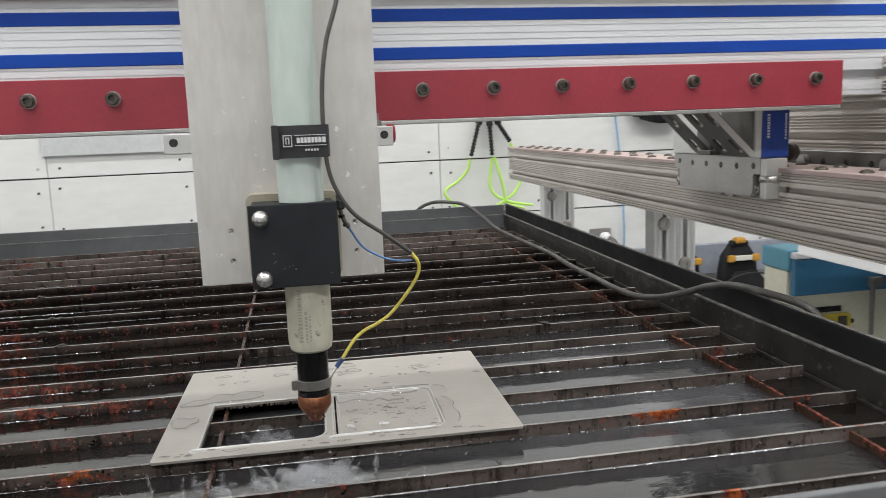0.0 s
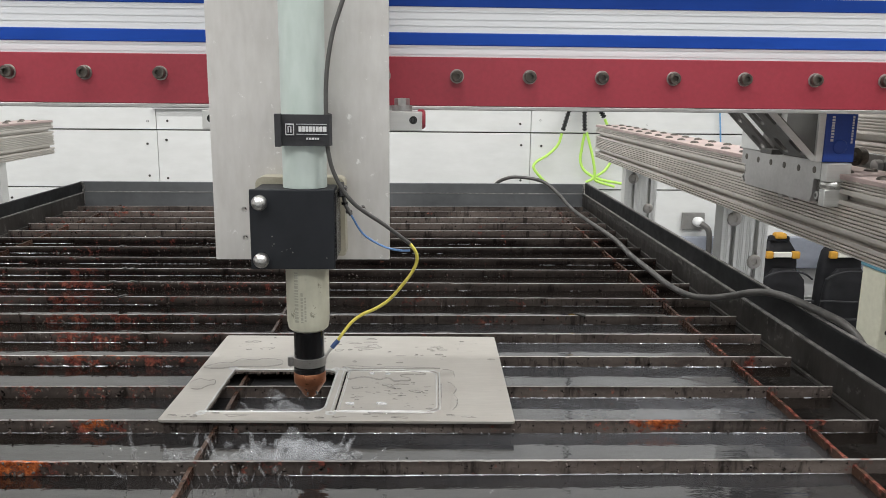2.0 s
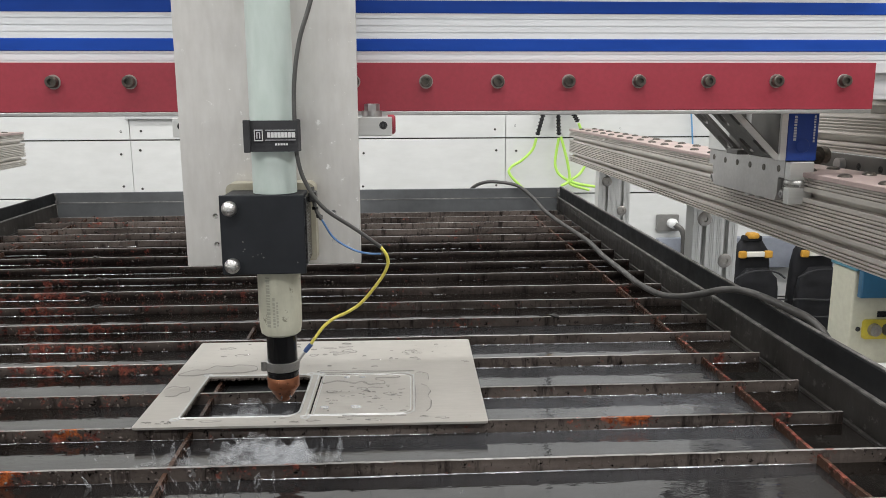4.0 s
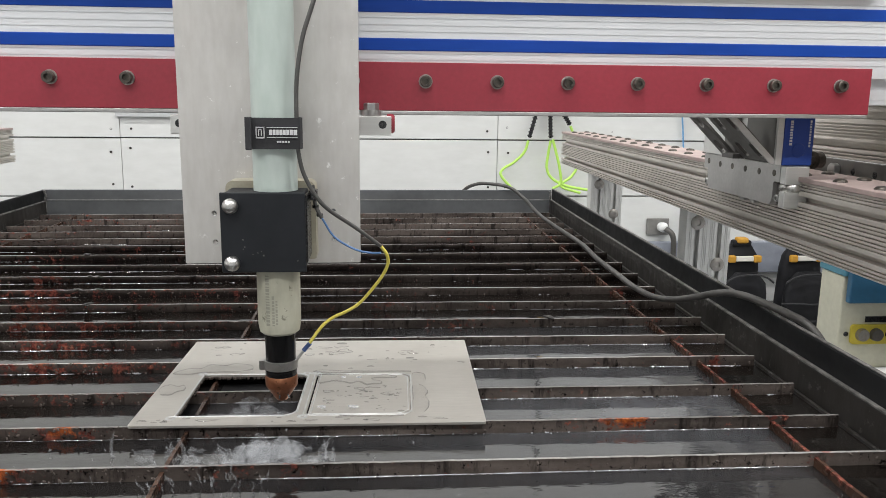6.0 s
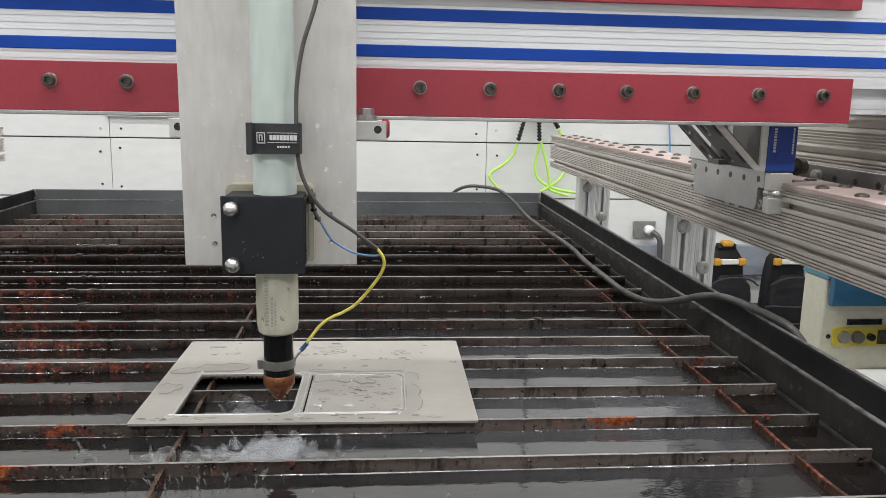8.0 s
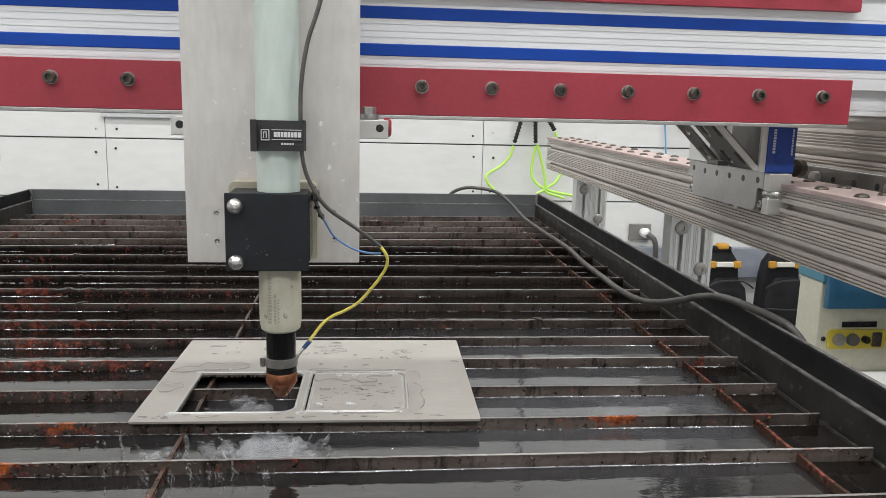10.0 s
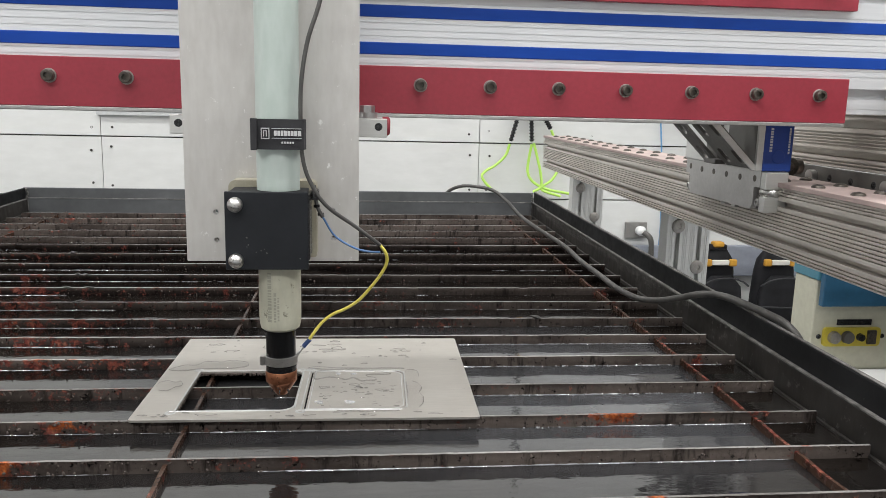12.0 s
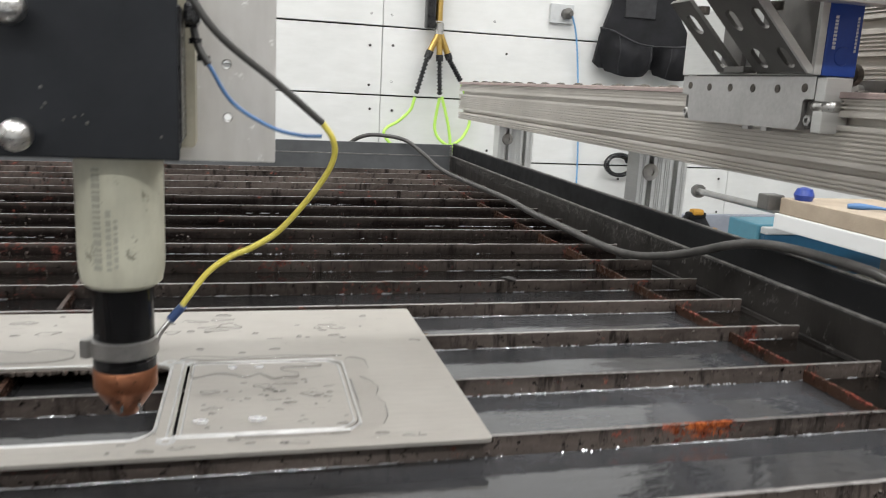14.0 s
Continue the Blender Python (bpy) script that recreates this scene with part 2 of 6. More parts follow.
def water_material():
    m = mat("murky_water_with_sheen", (0.05, 0.048, 0.046), 0.04, 0.0, 0.8)
    t, b = nodes(m)
    # murk made paler by a reflected sheen painted into its colour
    murk_sheen = ramp(t, noise_node(t, 8, 5, 0.65), [(0.32, (0.036, 0.037, 0.040)), (0.68, (0.105, 0.108, 0.117))])
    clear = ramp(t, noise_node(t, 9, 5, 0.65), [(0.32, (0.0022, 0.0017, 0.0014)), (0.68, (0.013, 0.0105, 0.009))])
    # the painted sheen strengthens eastwards and fades far off, close by and in the end pockets
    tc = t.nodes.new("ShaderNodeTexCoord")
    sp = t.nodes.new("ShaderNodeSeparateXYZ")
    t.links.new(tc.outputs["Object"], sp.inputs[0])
    east_sheen = t.nodes.new("ShaderNodeMapRange")
    t.links.new(sp.outputs[0], east_sheen.inputs["Value"])
    east_sheen.inputs["From Min"].default_value = -0.12
    east_sheen.inputs["From Max"].default_value = 0.32
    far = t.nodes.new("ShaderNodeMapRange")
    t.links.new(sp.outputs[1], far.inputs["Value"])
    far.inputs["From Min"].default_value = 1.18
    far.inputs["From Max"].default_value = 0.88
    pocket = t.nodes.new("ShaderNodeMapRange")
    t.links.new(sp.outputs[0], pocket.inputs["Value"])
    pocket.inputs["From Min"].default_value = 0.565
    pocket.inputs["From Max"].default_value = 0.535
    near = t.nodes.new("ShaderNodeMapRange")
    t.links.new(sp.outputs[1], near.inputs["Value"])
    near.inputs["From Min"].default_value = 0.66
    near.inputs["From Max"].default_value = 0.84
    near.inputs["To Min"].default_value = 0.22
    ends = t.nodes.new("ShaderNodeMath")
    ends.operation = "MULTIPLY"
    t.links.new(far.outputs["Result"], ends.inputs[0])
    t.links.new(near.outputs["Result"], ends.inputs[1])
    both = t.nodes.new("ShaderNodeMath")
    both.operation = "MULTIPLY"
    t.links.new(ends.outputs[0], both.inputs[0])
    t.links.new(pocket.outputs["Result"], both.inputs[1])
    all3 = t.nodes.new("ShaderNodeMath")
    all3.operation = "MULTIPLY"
    t.links.new(east_sheen.outputs["Result"], all3.inputs[0])
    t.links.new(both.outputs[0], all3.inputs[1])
    t.links.new(mixc(t, all3.outputs[0], clear, murk_sheen), b.inputs["Base Color"])
    b.inputs["IOR"].default_value = 1.56
    n = noise_node(t, 34, 4, 0.55, (0.5, 1.5, 1))
    bump(t, b, n, 0.12, 0.004)
    return m


WATER = water_material()


def film(name, white, clear, grain=130, low=0.25, gloss=0.035):
    """Thin clear water: mostly see-through, with a gloss; white is the share of churned air, or of painted glint."""
    m = bpy.data.materials.new(name)
    m.use_nodes = True
    t = m.node_tree
    out = t.nodes["Material Output"]
    t.nodes.remove(t.nodes["Principled BSDF"])
    tr = t.nodes.new("ShaderNodeBsdfTransparent")
    tr.inputs["Color"].default_value = (clear, clear, clear, 1)
    gl = t.nodes.new("ShaderNodeBsdfGlossy")
    gl.inputs["Roughness"].default_value = 0.04
    mx = t.nodes.new("ShaderNodeMixShader")
    mx.inputs[0].default_value = gloss
    if not white:
        fr = t.nodes.new("ShaderNodeFresnel")
        fr.inputs["IOR"].default_value = 1.33
        half = t.nodes.new("ShaderNodeMath")
        half.operation = "MULTIPLY"
        half.inputs[1].default_value = 0.25
        t.links.new(fr.outputs[0], half.inputs[0])
        t.links.new(half.outputs[0], mx.inputs[0])
    last = tr
    if white:
        df = t.nodes.new("ShaderNodeBsdfDiffuse")
        df.inputs["Color"].default_value = (0.80, 0.82, 0.85, 1)
        m2 = t.nodes.new("ShaderNodeMixShader")
        fac = ramp(t, noise_node(t, grain, 5, 0.7), [(0.38, grey(white * low)), (0.80, grey(min(1.0, white * 1.7)))])
        t.links.new(fac, m2.inputs[0])
        t.links.new(tr.outputs[0], m2.inputs[1])
        t.links.new(df.outputs[0], m2.inputs[2])
        last = m2
    t.links.new(last.outputs[0], mx.inputs[1])
    t.links.new(gl.outputs[0], mx.inputs[2])
    t.links.new(mx.outputs[0], out.inputs["Surface"])
    return m


DROPS = film("clear_water_film", 0.0, 0.99)
# white share paints the lamp's reflection on a domed drop
DROP_GLINT = film("domed_drop_glint", 0.5, 1.0, 300, 0.5, 0.12)
# tint stands in for the dark reflection in steep water edges
MENISCUS = film("tinted_edge_reflection", 0.0, 0.76)
FOAM = film("aerated_water", 0.11, 1.0, 120, 0.35, 0.0)
STREAM = film("falling_water", 0.15, 1.0, 260, 0.15, 0.05)
# whiteness painted in for lamp reflections along the waterline; bubbles share it
WATERLINE = film("waterline_glint_and_bubbles", 0.40, 1.0, 60, 0.55, 0.22)


def plate_material():
    m = worn("sheet_steel", (0.430, 0.402, 0.365), (0.505, 0.478, 0.438), 12, (0.30, 0.44), 0.6, (1, 14, 1), 40, 0.04, (75, 0.7, (0.36, 0.34, 0.31)))
    return m


SHEET = plate_material()
BEAD = worn("bright_cut_edge", (0.50, 0.50, 0.49), (0.66, 0.66, 0.65), 90, (0.32, 0.48), 0.6)


# ---------------------------------------------------------------- mesh helpers
def thing(name, label, category, group="", kind="", at=(0, 0, 0)):
    e = new(name)
    e.empty_display_size = 0.05
    e.location = at
    return tagged(e, label, category, group, kind)


def part(name, bm, material, parent=None, label="", smooth=False):
    me = bpy.data.meshes.new(name)
    bm.normal_update()
    bm.to_mesh(me)
    bm.free()
    me.materials.append(material)
    if smooth:
        for p in me.polygons:
            p.use_smooth = True
        me.set_sharp_from_angle(angle=radians(38))
    ob = new(name, me)
    if parent is not None:
        ob.parent = parent
        ob.matrix_parent_inverse = Matrix.Translation(-parent.location) if parent.type == "EMPTY" else Matrix.Identity(4)
    if label:
        ob["label"] = label
    return ob


def single(name, bm, material, label, category, group="", kind="", smooth=False):
    return tagged(part(name, bm, material, None, "", smooth), label, category, group, kind)


def box(x0, x1, y0, y1, z0, z1, bevel=0.0, m=None, bm=None):
    own = bmesh.new()
    c = Vector(((x0 + x1) / 2, (y0 + y1) / 2, (z0 + z1) / 2))
    bmesh.ops.create_cube(own, size=1, matrix=Matrix.Translation(c) @ Matrix.Diagonal((x1 - x0, y1 - y0, z1 - z0, 1)))
    if bevel:
        bmesh.ops.bevel(own, geom=own.edges[:], offset=bevel, segments=2, profile=0.5, affect="EDGES")
    if m is not None:
        bmesh.ops.transform(own, matrix=m, verts=own.verts[:])
    if bm is None:
        return own
    return join(bm, own)


def join(bm, other):
    me = bpy.data.meshes.new("tmp")
    other.to_mesh(me)
    other.free()
    bm.from_mesh(me)
    bpy.data.meshes.remove(me)
    return bm


def lathe(profile, segs=20, m=None, bm=None):
    """Turn (radius, height) pairs about the z axis."""
    own = bmesh.new()
    rings = []
    for r, h in profile:
        if r < 1e-6:
            rings.append([own.verts.new((0, 0, h))])
        else:
            rings.append([own.verts.new((r * math.cos(a), r * math.sin(a), h)) for a in (2 * math.pi * i / segs for i in range(segs))])
    for a, b in zip(rings, rings[1:]):
        for i in range(segs):
            j = (i + 1) % segs
            q = [a[i % len(a)], a[j % len(a)], b[j % len(b)], b[i % len(b)]]
            q = list(dict.fromkeys(q))
            if len(q) > 2:
                own.faces.new(q)
    bmesh.ops.recalc_face_normals(own, faces=own.faces[:])
    if m is not None:
        bmesh.ops.transform(own, matrix=m, verts=own.verts[:])
    if bm is None:
        return own
    return join(bm, own)


def smooth_path(pts, n=8):
    """Catmull-Rom through the points."""
    p = [Vector(q) for q in pts]
    p = [2 * p[0] - p[1], *p, 2 * p[-1] - p[-2]]
    out = []
    for i in range(1, len(p) - 2):
        a, b, c, d = p[i - 1:i + 3]
        for k in range(n):
            u = k / n
            out.append(0.5 * ((2 * b) + (c - a) * u + (2 * a - 5 * b + 4 * c - d) * u * u + (3 * b - a - 3 * c + d) * u ** 3))
    out.append(p[-2])
    return out


def sweep(pts, r, segs=10, n=8, bm=None):
    path = smooth_path(pts, n)
    own = bmesh.new()
    rings = []
    up = Vector((0.13, 0.31, 0.94))
    for i, q in enumerate(path):
        d = (path[min(i + 1, len(path) - 1)] - path[max(i - 1, 0)]).normalized()
        s = d.cross(up).normalized()
        u = s.cross(d).normalized()
        up = u
        rr = r(i / (len(path) - 1)) if callable(r) else r
        rings.append([own.verts.new(q + rr * (math.cos(a) * s + math.sin(a) * u)) for a in (2 * math.pi * k / segs for k in range(segs))])
    for a, b in zip(rings, rings[1:]):
        for k in range(segs):
            own.faces.new((a[k], a[(k + 1) % segs], b[(k + 1) % segs], b[k]))
    own.faces.new(rings[0][::-1])
    own.faces.new(rings[-1])
    bmesh.ops.recalc_face_normals(own, faces=own.faces[:])
    if bm is None:
        return own
    return join(bm, own)


def prism(poly, a0, a1, place, bm=None):
    """Extrude the polygon of (u, v) pairs from a0 to a1; place(u, v, a) gives the point."""
    own = bmesh.new()
    lo = [own.verts.new(place(u, v, a0)) for u, v in poly]
    hi = [own.verts.new(place(u, v, a1)) for u, v in poly]
    n = len(poly)
    for i in range(n):
        own.faces.new((lo[i], lo[(i + 1) % n], hi[(i + 1) % n], hi[i]))
    own.faces.new(lo[::-1])
    own.faces.new(hi)
    bmesh.ops.recalc_face_normals(own, faces=own.faces[:])
    if bm is None:
        return own
    return join(bm, own)


def fill(loops, z0, z1):
    """A flat sheet with holes: the first loop is its outline, the others are holes in it."""
    own = bmesh.new()
    edges = []
    for loop in loops:
        vs = [own.verts.new((x, y, z1)) for x, y in loop]
        edges += [own.edges.new((vs[i], vs[(i + 1) % len(vs)])) for i in range(len(vs))]
    bmesh.ops.triangle_fill(own, use_beauty=True, use_dissolve=False, edges=edges)
    top = own.faces[:]
    r = bmesh.ops.extrude_face_region(own, geom=top)
    for v in r["geom"]:
        if isinstance(v, bmesh.types.BMVert):
            v.co.z = z0
    bmesh.ops.recalc_face_normals(own, faces=own.faces[:])
    return own


def round_rect(x0, x1, y0, y1, radii, n=6):
    """Corners in order: x0y0, x1y0, x1y1, x0y1, each with its own radius."""
    out = []
    for (cx, cy, sx, sy, a0), r in zip(((x0, y0, 1, 1, 180), (x1, y0, -1, 1, 270), (x1, y1, -1, -1, 0), (x0, y1, 1, -1, 90)), radii):
        if r <= 0:
            out.append((cx, cy))
            continue
        for k in range(n + 1):
            a = radians(a0 + 90 * k / n)
            out.append((cx + sx * r + r * math.cos(a), cy + sy * r + r * math.sin(a)))
    return out


def ribbed(height, depth, slots=(), grooves=(), slot_w=0.0082, slot_d=0.011, groove_w=0.0012, groove_d=0.0010):
    """A T-slot extrusion's outline: u is the depth behind its face, v the height. Slots and fine grooves cut into the face, slots into the back."""
    cuts = sorted([(s, slot_w, slot_d) for s in slots] + [(g, groove_w, groove_d) for g in grooves])
    pts = [(0.0008, 0.0), (0.0, 0.0008)]
    for v, w, d in cuts:
        if d > 0.005:
            pts += [(0, v - w / 2), (0.004, v - w / 2), (0.004, v - w), (d, v - w * 0.5), (d, v + w * 0.5), (0.004, v + w), (0.004, v + w / 2), (0, v + w / 2)]
        else:
            pts += [(0, v - w / 2), (d, v - w / 2), (d, v + w / 2), (0, v + w / 2)]
    pts += [(0.0, height - 0.0008), (0.0008, height), (depth, height), (depth, 0)]
    return pts


def rot_to(direction):
    return Vector((0, 0, 1)).rotation_difference(Vector(direction)).to_matrix().to_4x4()


def cap_screw(r=0.0058, h=0.0075, washer=0.0079):
    """Socket-head screw standing on z = 0: head with a socket."""
    return [(0, 0), (r, 0), (r, h - 0.0008), (r - 0.0008, h), (r * 0.52, h), (r * 0.5, h - 0.0035), (0, h - 0.0035)]


def washer_profile(r0, r1, h):
    return [(r0, 0), (r1, 0), (r1, h * 0.8), (r1 - h * 0.2, h), (r0, h)]


def button(r=0.0080, h=0.0038):
    return [(r, 0), (r * 0.96, h * 0.4), (r * 0.75, h * 0.8), (r * 0.42, h), (r * 0.36, h), (r * 0.34, h * 0.45), (0, h * 0.45)]


# ---------------------------------------------------------------- room
def build_room():
    floor = single("floor", box(-3.2, 3.8, -3.2, 2.9, -0.1, 0.0), CONCRETE, "grey sealed concrete workshop floor", "floor", kind="structure")
    single("ceiling", box(-3.2, 3.8, -3.2, 2.9, CEIL, CEIL + 0.1), WHITEP, "plain white workshop ceiling", "ceiling", kind="structure")
    single("wall_west", box(-3.3, -3.2, -3.2, 2.9, 0, CEIL), WHITEP, "plain white painted side wall", "wall", kind="structure")
    single("wall_east", box(3.8, 3.9, -3.2, 2.9, 0, CEIL), WHITEP, "plain white painted side wall", "wall", kind="structure")
    single("wall_south", box(-3.2, 3.8, -3.3, -3.2, 0, CEIL), WHITEP, "plain white painted wall", "wall", kind="structure")
    wall = single("wall_north", box(-3.2, 3.8, 2.846, 2.95, 0, CEIL), SCREW, "white painted board wall with dark seams and screw heads", "wall",
                  kind="structure")
    seams = [0.0, 0.16, 0.355, 0.552, 0.748, 0.944, 1.150, 1.350, 1.55, 1.75, 2.0, 2.25, 2.5, CEIL]
    joints = [-3.2, -1.93, -0.658, 0.612, 1.88, 3.8]
    rnd = random.Random(5)
    screw = bmesh.new()
    lathe([(0, -0.002), (0.0042, -0.002), (0.0042, 0.0006), (0.0028, 0.0012), (0.0024, 0.0002), (0, 0.0002)], 8, rot_to((0, -1, 0)), screw)
    first = None
    for z0, z1 in zip(seams, seams[1:]):
        for x0, x1 in zip(joints, joints[1:]):
            dz = rnd.uniform(-0.001, 0.001)
            poly = [(0, z0 + 0.0035), (0.0015, z0 + 0.002), (0.018, z0 + 0.002), (0.018, z1 - 0.002), (0.004, z1 - 0.002), (0.0028, z1 - 0.0035)]
            part("board", prism(poly, x0 + 0.0011, x1 - 0.0011, lambda u, v, a, d=dz: (a, 2.828 + u + d, v)), WHITE, wall)
            if z1 < 0.4 or z0 > 1.6:
                continue
            xs = [x0 + 0.032, x1 - 0.032] + [x0 + (x1 - x0) * f + rnd.uniform(-0.05, 0.05) for f in (0.3, 0.62)]
            for x in xs:
                for dzz in (0.036, 0.155):
                    if rnd.random() < 0.14 or abs(x) > 1.9:
                        continue
                    if first is None:
                        first = part("screw", screw, SCREW, wall)
                        s = first
                    else:
                        s = new("screw", first.data)
                        s.parent = wall
                    s.location = (x + rnd.uniform(-0.006, 0.006), 2.8285, z0 + dzz + rnd.uniform(-0.008, 0.008))
    pnl = single("wall_panel", box(-0.666, 0.20, 2.815, 2.8275, 1.014, 1.62, 0.001), GREYPANEL, "light grey flat panel fixed on the white board wall", "panel",
                 kind="structure")
    # ceiling lights
    base = thing("ceiling_light", "white LED batten light on the ceiling", "light", "ceiling lights", at=(0, 0, CEIL))
    part("housing", box(-0.62, 0.62, -0.07, 0.07, CEIL - 0.05, CEIL - 0.002, 0.004), mat("white_enamel", grey(0.8), 0.4), base)
    glow = mat("light_diffuser", (1, 1, 1), 0.6)
    t, b = nodes(glow)
    b.inputs["Emission Color"].default_value = (1.0, 0.985, 0.96, 1)
    b.inputs["Emission Strength"].default_value = 6.0
    part("diffuser", box(-0.6, 0.6, -0.055, 0.055, CEIL - 0.062, CEIL - 0.0495, 0.003), glow, base)
    for i, (x, y) in enumerate(LAMPS):
        if i == 0:
            base.location = (x, y, CEIL)
        else:
            copy_thing(base, pose(x, y, CEIL))
        lamp = bpy.data.lights.new("ceiling_lamp", "AREA")
        lamp.shape, lamp.size, lamp.size_y, lamp.energy = "RECTANGLE", 1.2, 0.16, LAMP_W
        lamp.color = (0.99, 0.99, 0.985)
        lo = new("ceiling_lamp", lamp)
        lo.matrix_world = look((x, y, CEIL - 0.07), (x, y, 0))


# ---------------------------------------------------------------- cutting table
TX0, TX1, TY0, TY1 = -0.622, 0.637, 0.507, 2.108
RIM, SLAT_Z, WATER_Z = 0.852, 0.800, 0.7885
SLAT_Y = [0.541, 0.617, 0.695, 0.772, 0.852, 0.941, 1.022, 1.099, 1.187, 1.273, 1.362, 1.451, 1.544, 1.636, 1.721, 1.809, 1.891, 1.978, 2.060]
# shade painted on each slat, near to far, deepest beyond the gantry
SLAT_SHADE = [0, 0, 0, 0, 0.05, 0.25, 0.30, 0.35, 0.50, 0.70, 0.80, 1.0, 1.0, 0.90, 0.50, 0.28, 0.16, 0.10, 0.10]
# rust stains: slat, middle of the stain, half its length, strength
RUST = [(3, 0.418, 0.048, 0.64), (3, -0.075, 0.03, 0.65), (2, -0.11, 0.05, 0.75), (2, 0.075, 0.026, 0.42), (2, 0.125, 0.012, 0.48), (5, -0.13, 0.11, 0.55), (6, -0.19, 0.06, 0.5),
        (7, -0.24, 0.05, 0.55), (7, -0.17, 0.03, 0.5), (8, -0.27, 0.06, 0.55), (9, -0.30, 0.06, 0.45), (8, 0.56, 0.012, 0.5), (5, 0.575, 0.012, 0.5),
        (1, 0.40, 0.01, 0.7), (1, 0.06, 0.02, 0.6), (7, 0.3, 0.05, 0.35), (6, 0.57, 0.010, 0.45), (9, 0.57, 0.012, 0.4),
        (3, 0.56, 0.014, 0.5), (4, -0.2, 0.04, 0.4), (10, -0.33, 0.05, 0.4), (6, 0.03, 0.05, 0.35)]


def slat_y(k, x):
    """Slats bow a little and stand slightly askew."""
    r = random.Random(90 + k)
    bow, ph = r.uniform(-0.0016, 0.0016), r.uniform(0, 6)
    turn = -0.015 + 0.033 * max(0.0, min(1.0, (k - 10) / 5))
    return SLAT_Y[k] + turn * (x - 0.3) + bow * math.sin(2.4 * x + ph) + 0.0003 * math.sin(9 * x + ph)


def slat_mesh(k):
    r = random.Random(300 + k)
    x0, x1, n = TX0 + 0.012, min(0.633, 0.618 + 0.011 * (SLAT_Y[k] - 0.5)) + r.uniform(-0.003, 0.001), 320
    thick = 0.0031
    rows = (0.0, -0.005, -0.012, -0.020, -0.055)
    verts, rust, film_shade = [], [], []
    dip = 0.0
    for i in range(n + 1):
        x = x0 + (x1 - x0) * i / n
        y = slat_y(k, x)
        dip = max(0.0, dip * 0.5 - 0.0001)
        if r.random() < 0.06:
            dip = r.uniform(0.0002, 0.0006)
        z = SLAT_Z + 0.00022 * noise.noise(Vector((x * 60, k * 3.1, 0))) - 0.6 * dip
        ru = 0.0
        for kk, c, h, s in RUST:
            if kk == k:
                ru = max(ru, s * max(0.0, min(1.0, 1.35 * (1 - abs(x - c) / (1.25 * h)))))
        for cx in (-0.53, 0.03, 0.557):
            ru = max(ru, 0.30 * max(0.0, 1 - abs(x - cx) / 0.018))
        base = 0.06 + 0.14 * max(0.0, 0.35 - x) + 0.10 * noise.noise(Vector((x * 7, k * 1.7, 4)))
        if 3 < k < 11 and x < 0.0:
            base += 0.17 if k < 10 else 0.05
        ru = max(ru, base)
        for j, dz in enumerate(rows):
            verts.append((x, y - thick / 2 + 0.0002 * r.uniform(-1, 1), z + dz))
            rust.append(ru * (1.0, 1.0, 0.75, 0.35, 0.1)[j])
        verts += [(x, y + thick / 2, z + 0.0), (x, y + thick / 2, z - 0.055)]
        rust += [ru, ru * 0.4]
        # burnt film where most cutting was done, darker far end, shade painted by slat and downwards
        so = 0.75 * (1.0 if k < 14 else 0.4) * max(0.0, min(1.0, (0.22 - x) / 0.30)) * max(0.25, min(1.0, (x + 0.42) / 0.2)) + 0.35 * noise.noise(Vector((x * 11, k * 2.9, 8))) + (0.35 if x > 0.562 else 0.0) + SLAT_SHADE[k]
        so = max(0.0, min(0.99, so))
        film_shade += [max(so * 0.15, 0.42 if k < 5 else 0.0)] + [so * q for q in ((0.85, 1.0, 1.0, 1.0) if 8 < k < 14 else (0.50, 0.90, 1.0, 1.0))] + [max(so * 0.15, 0.42 if k < 5 else 0.0), so]
    m = len(rows) + 2
    faces = []
    for i in range(n):
        a, b = i * m, (i + 1) * m
        for j in range(len(rows) - 1):
            faces.append((a + j, b + j, b + j + 1, a + j + 1)[::-1])
        faces.append((a, a + m - 2, b + m - 2, b)[::-1])
        faces.append((a + m - 2, a + m - 1, b + m - 1, b + m - 2)[::-1])
    faces.append(tuple(range(0, len(rows))) + (m - 1, m - 2))
    e = n * m
    faces.append((tuple(e + j for j in range(0, len(rows))) + (e + m - 1, e + m - 2))[::-1])
    me = bpy.data.meshes.new("slat")
    me.from_pydata(verts, [], faces)
    at = me.attributes.new("rust", "FLOAT", "POINT")
    at.data.foreach_set("value", rust)
    at = me.attributes.new("film_shade", "FLOAT", "POINT")
    at.data.foreach_set("value", film_shade)
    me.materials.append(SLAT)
    me.materials.append(TOP_HIGHLIGHT)
    # top faces take the steel with the painted highlight
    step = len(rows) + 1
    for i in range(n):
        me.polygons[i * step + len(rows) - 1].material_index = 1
    return me


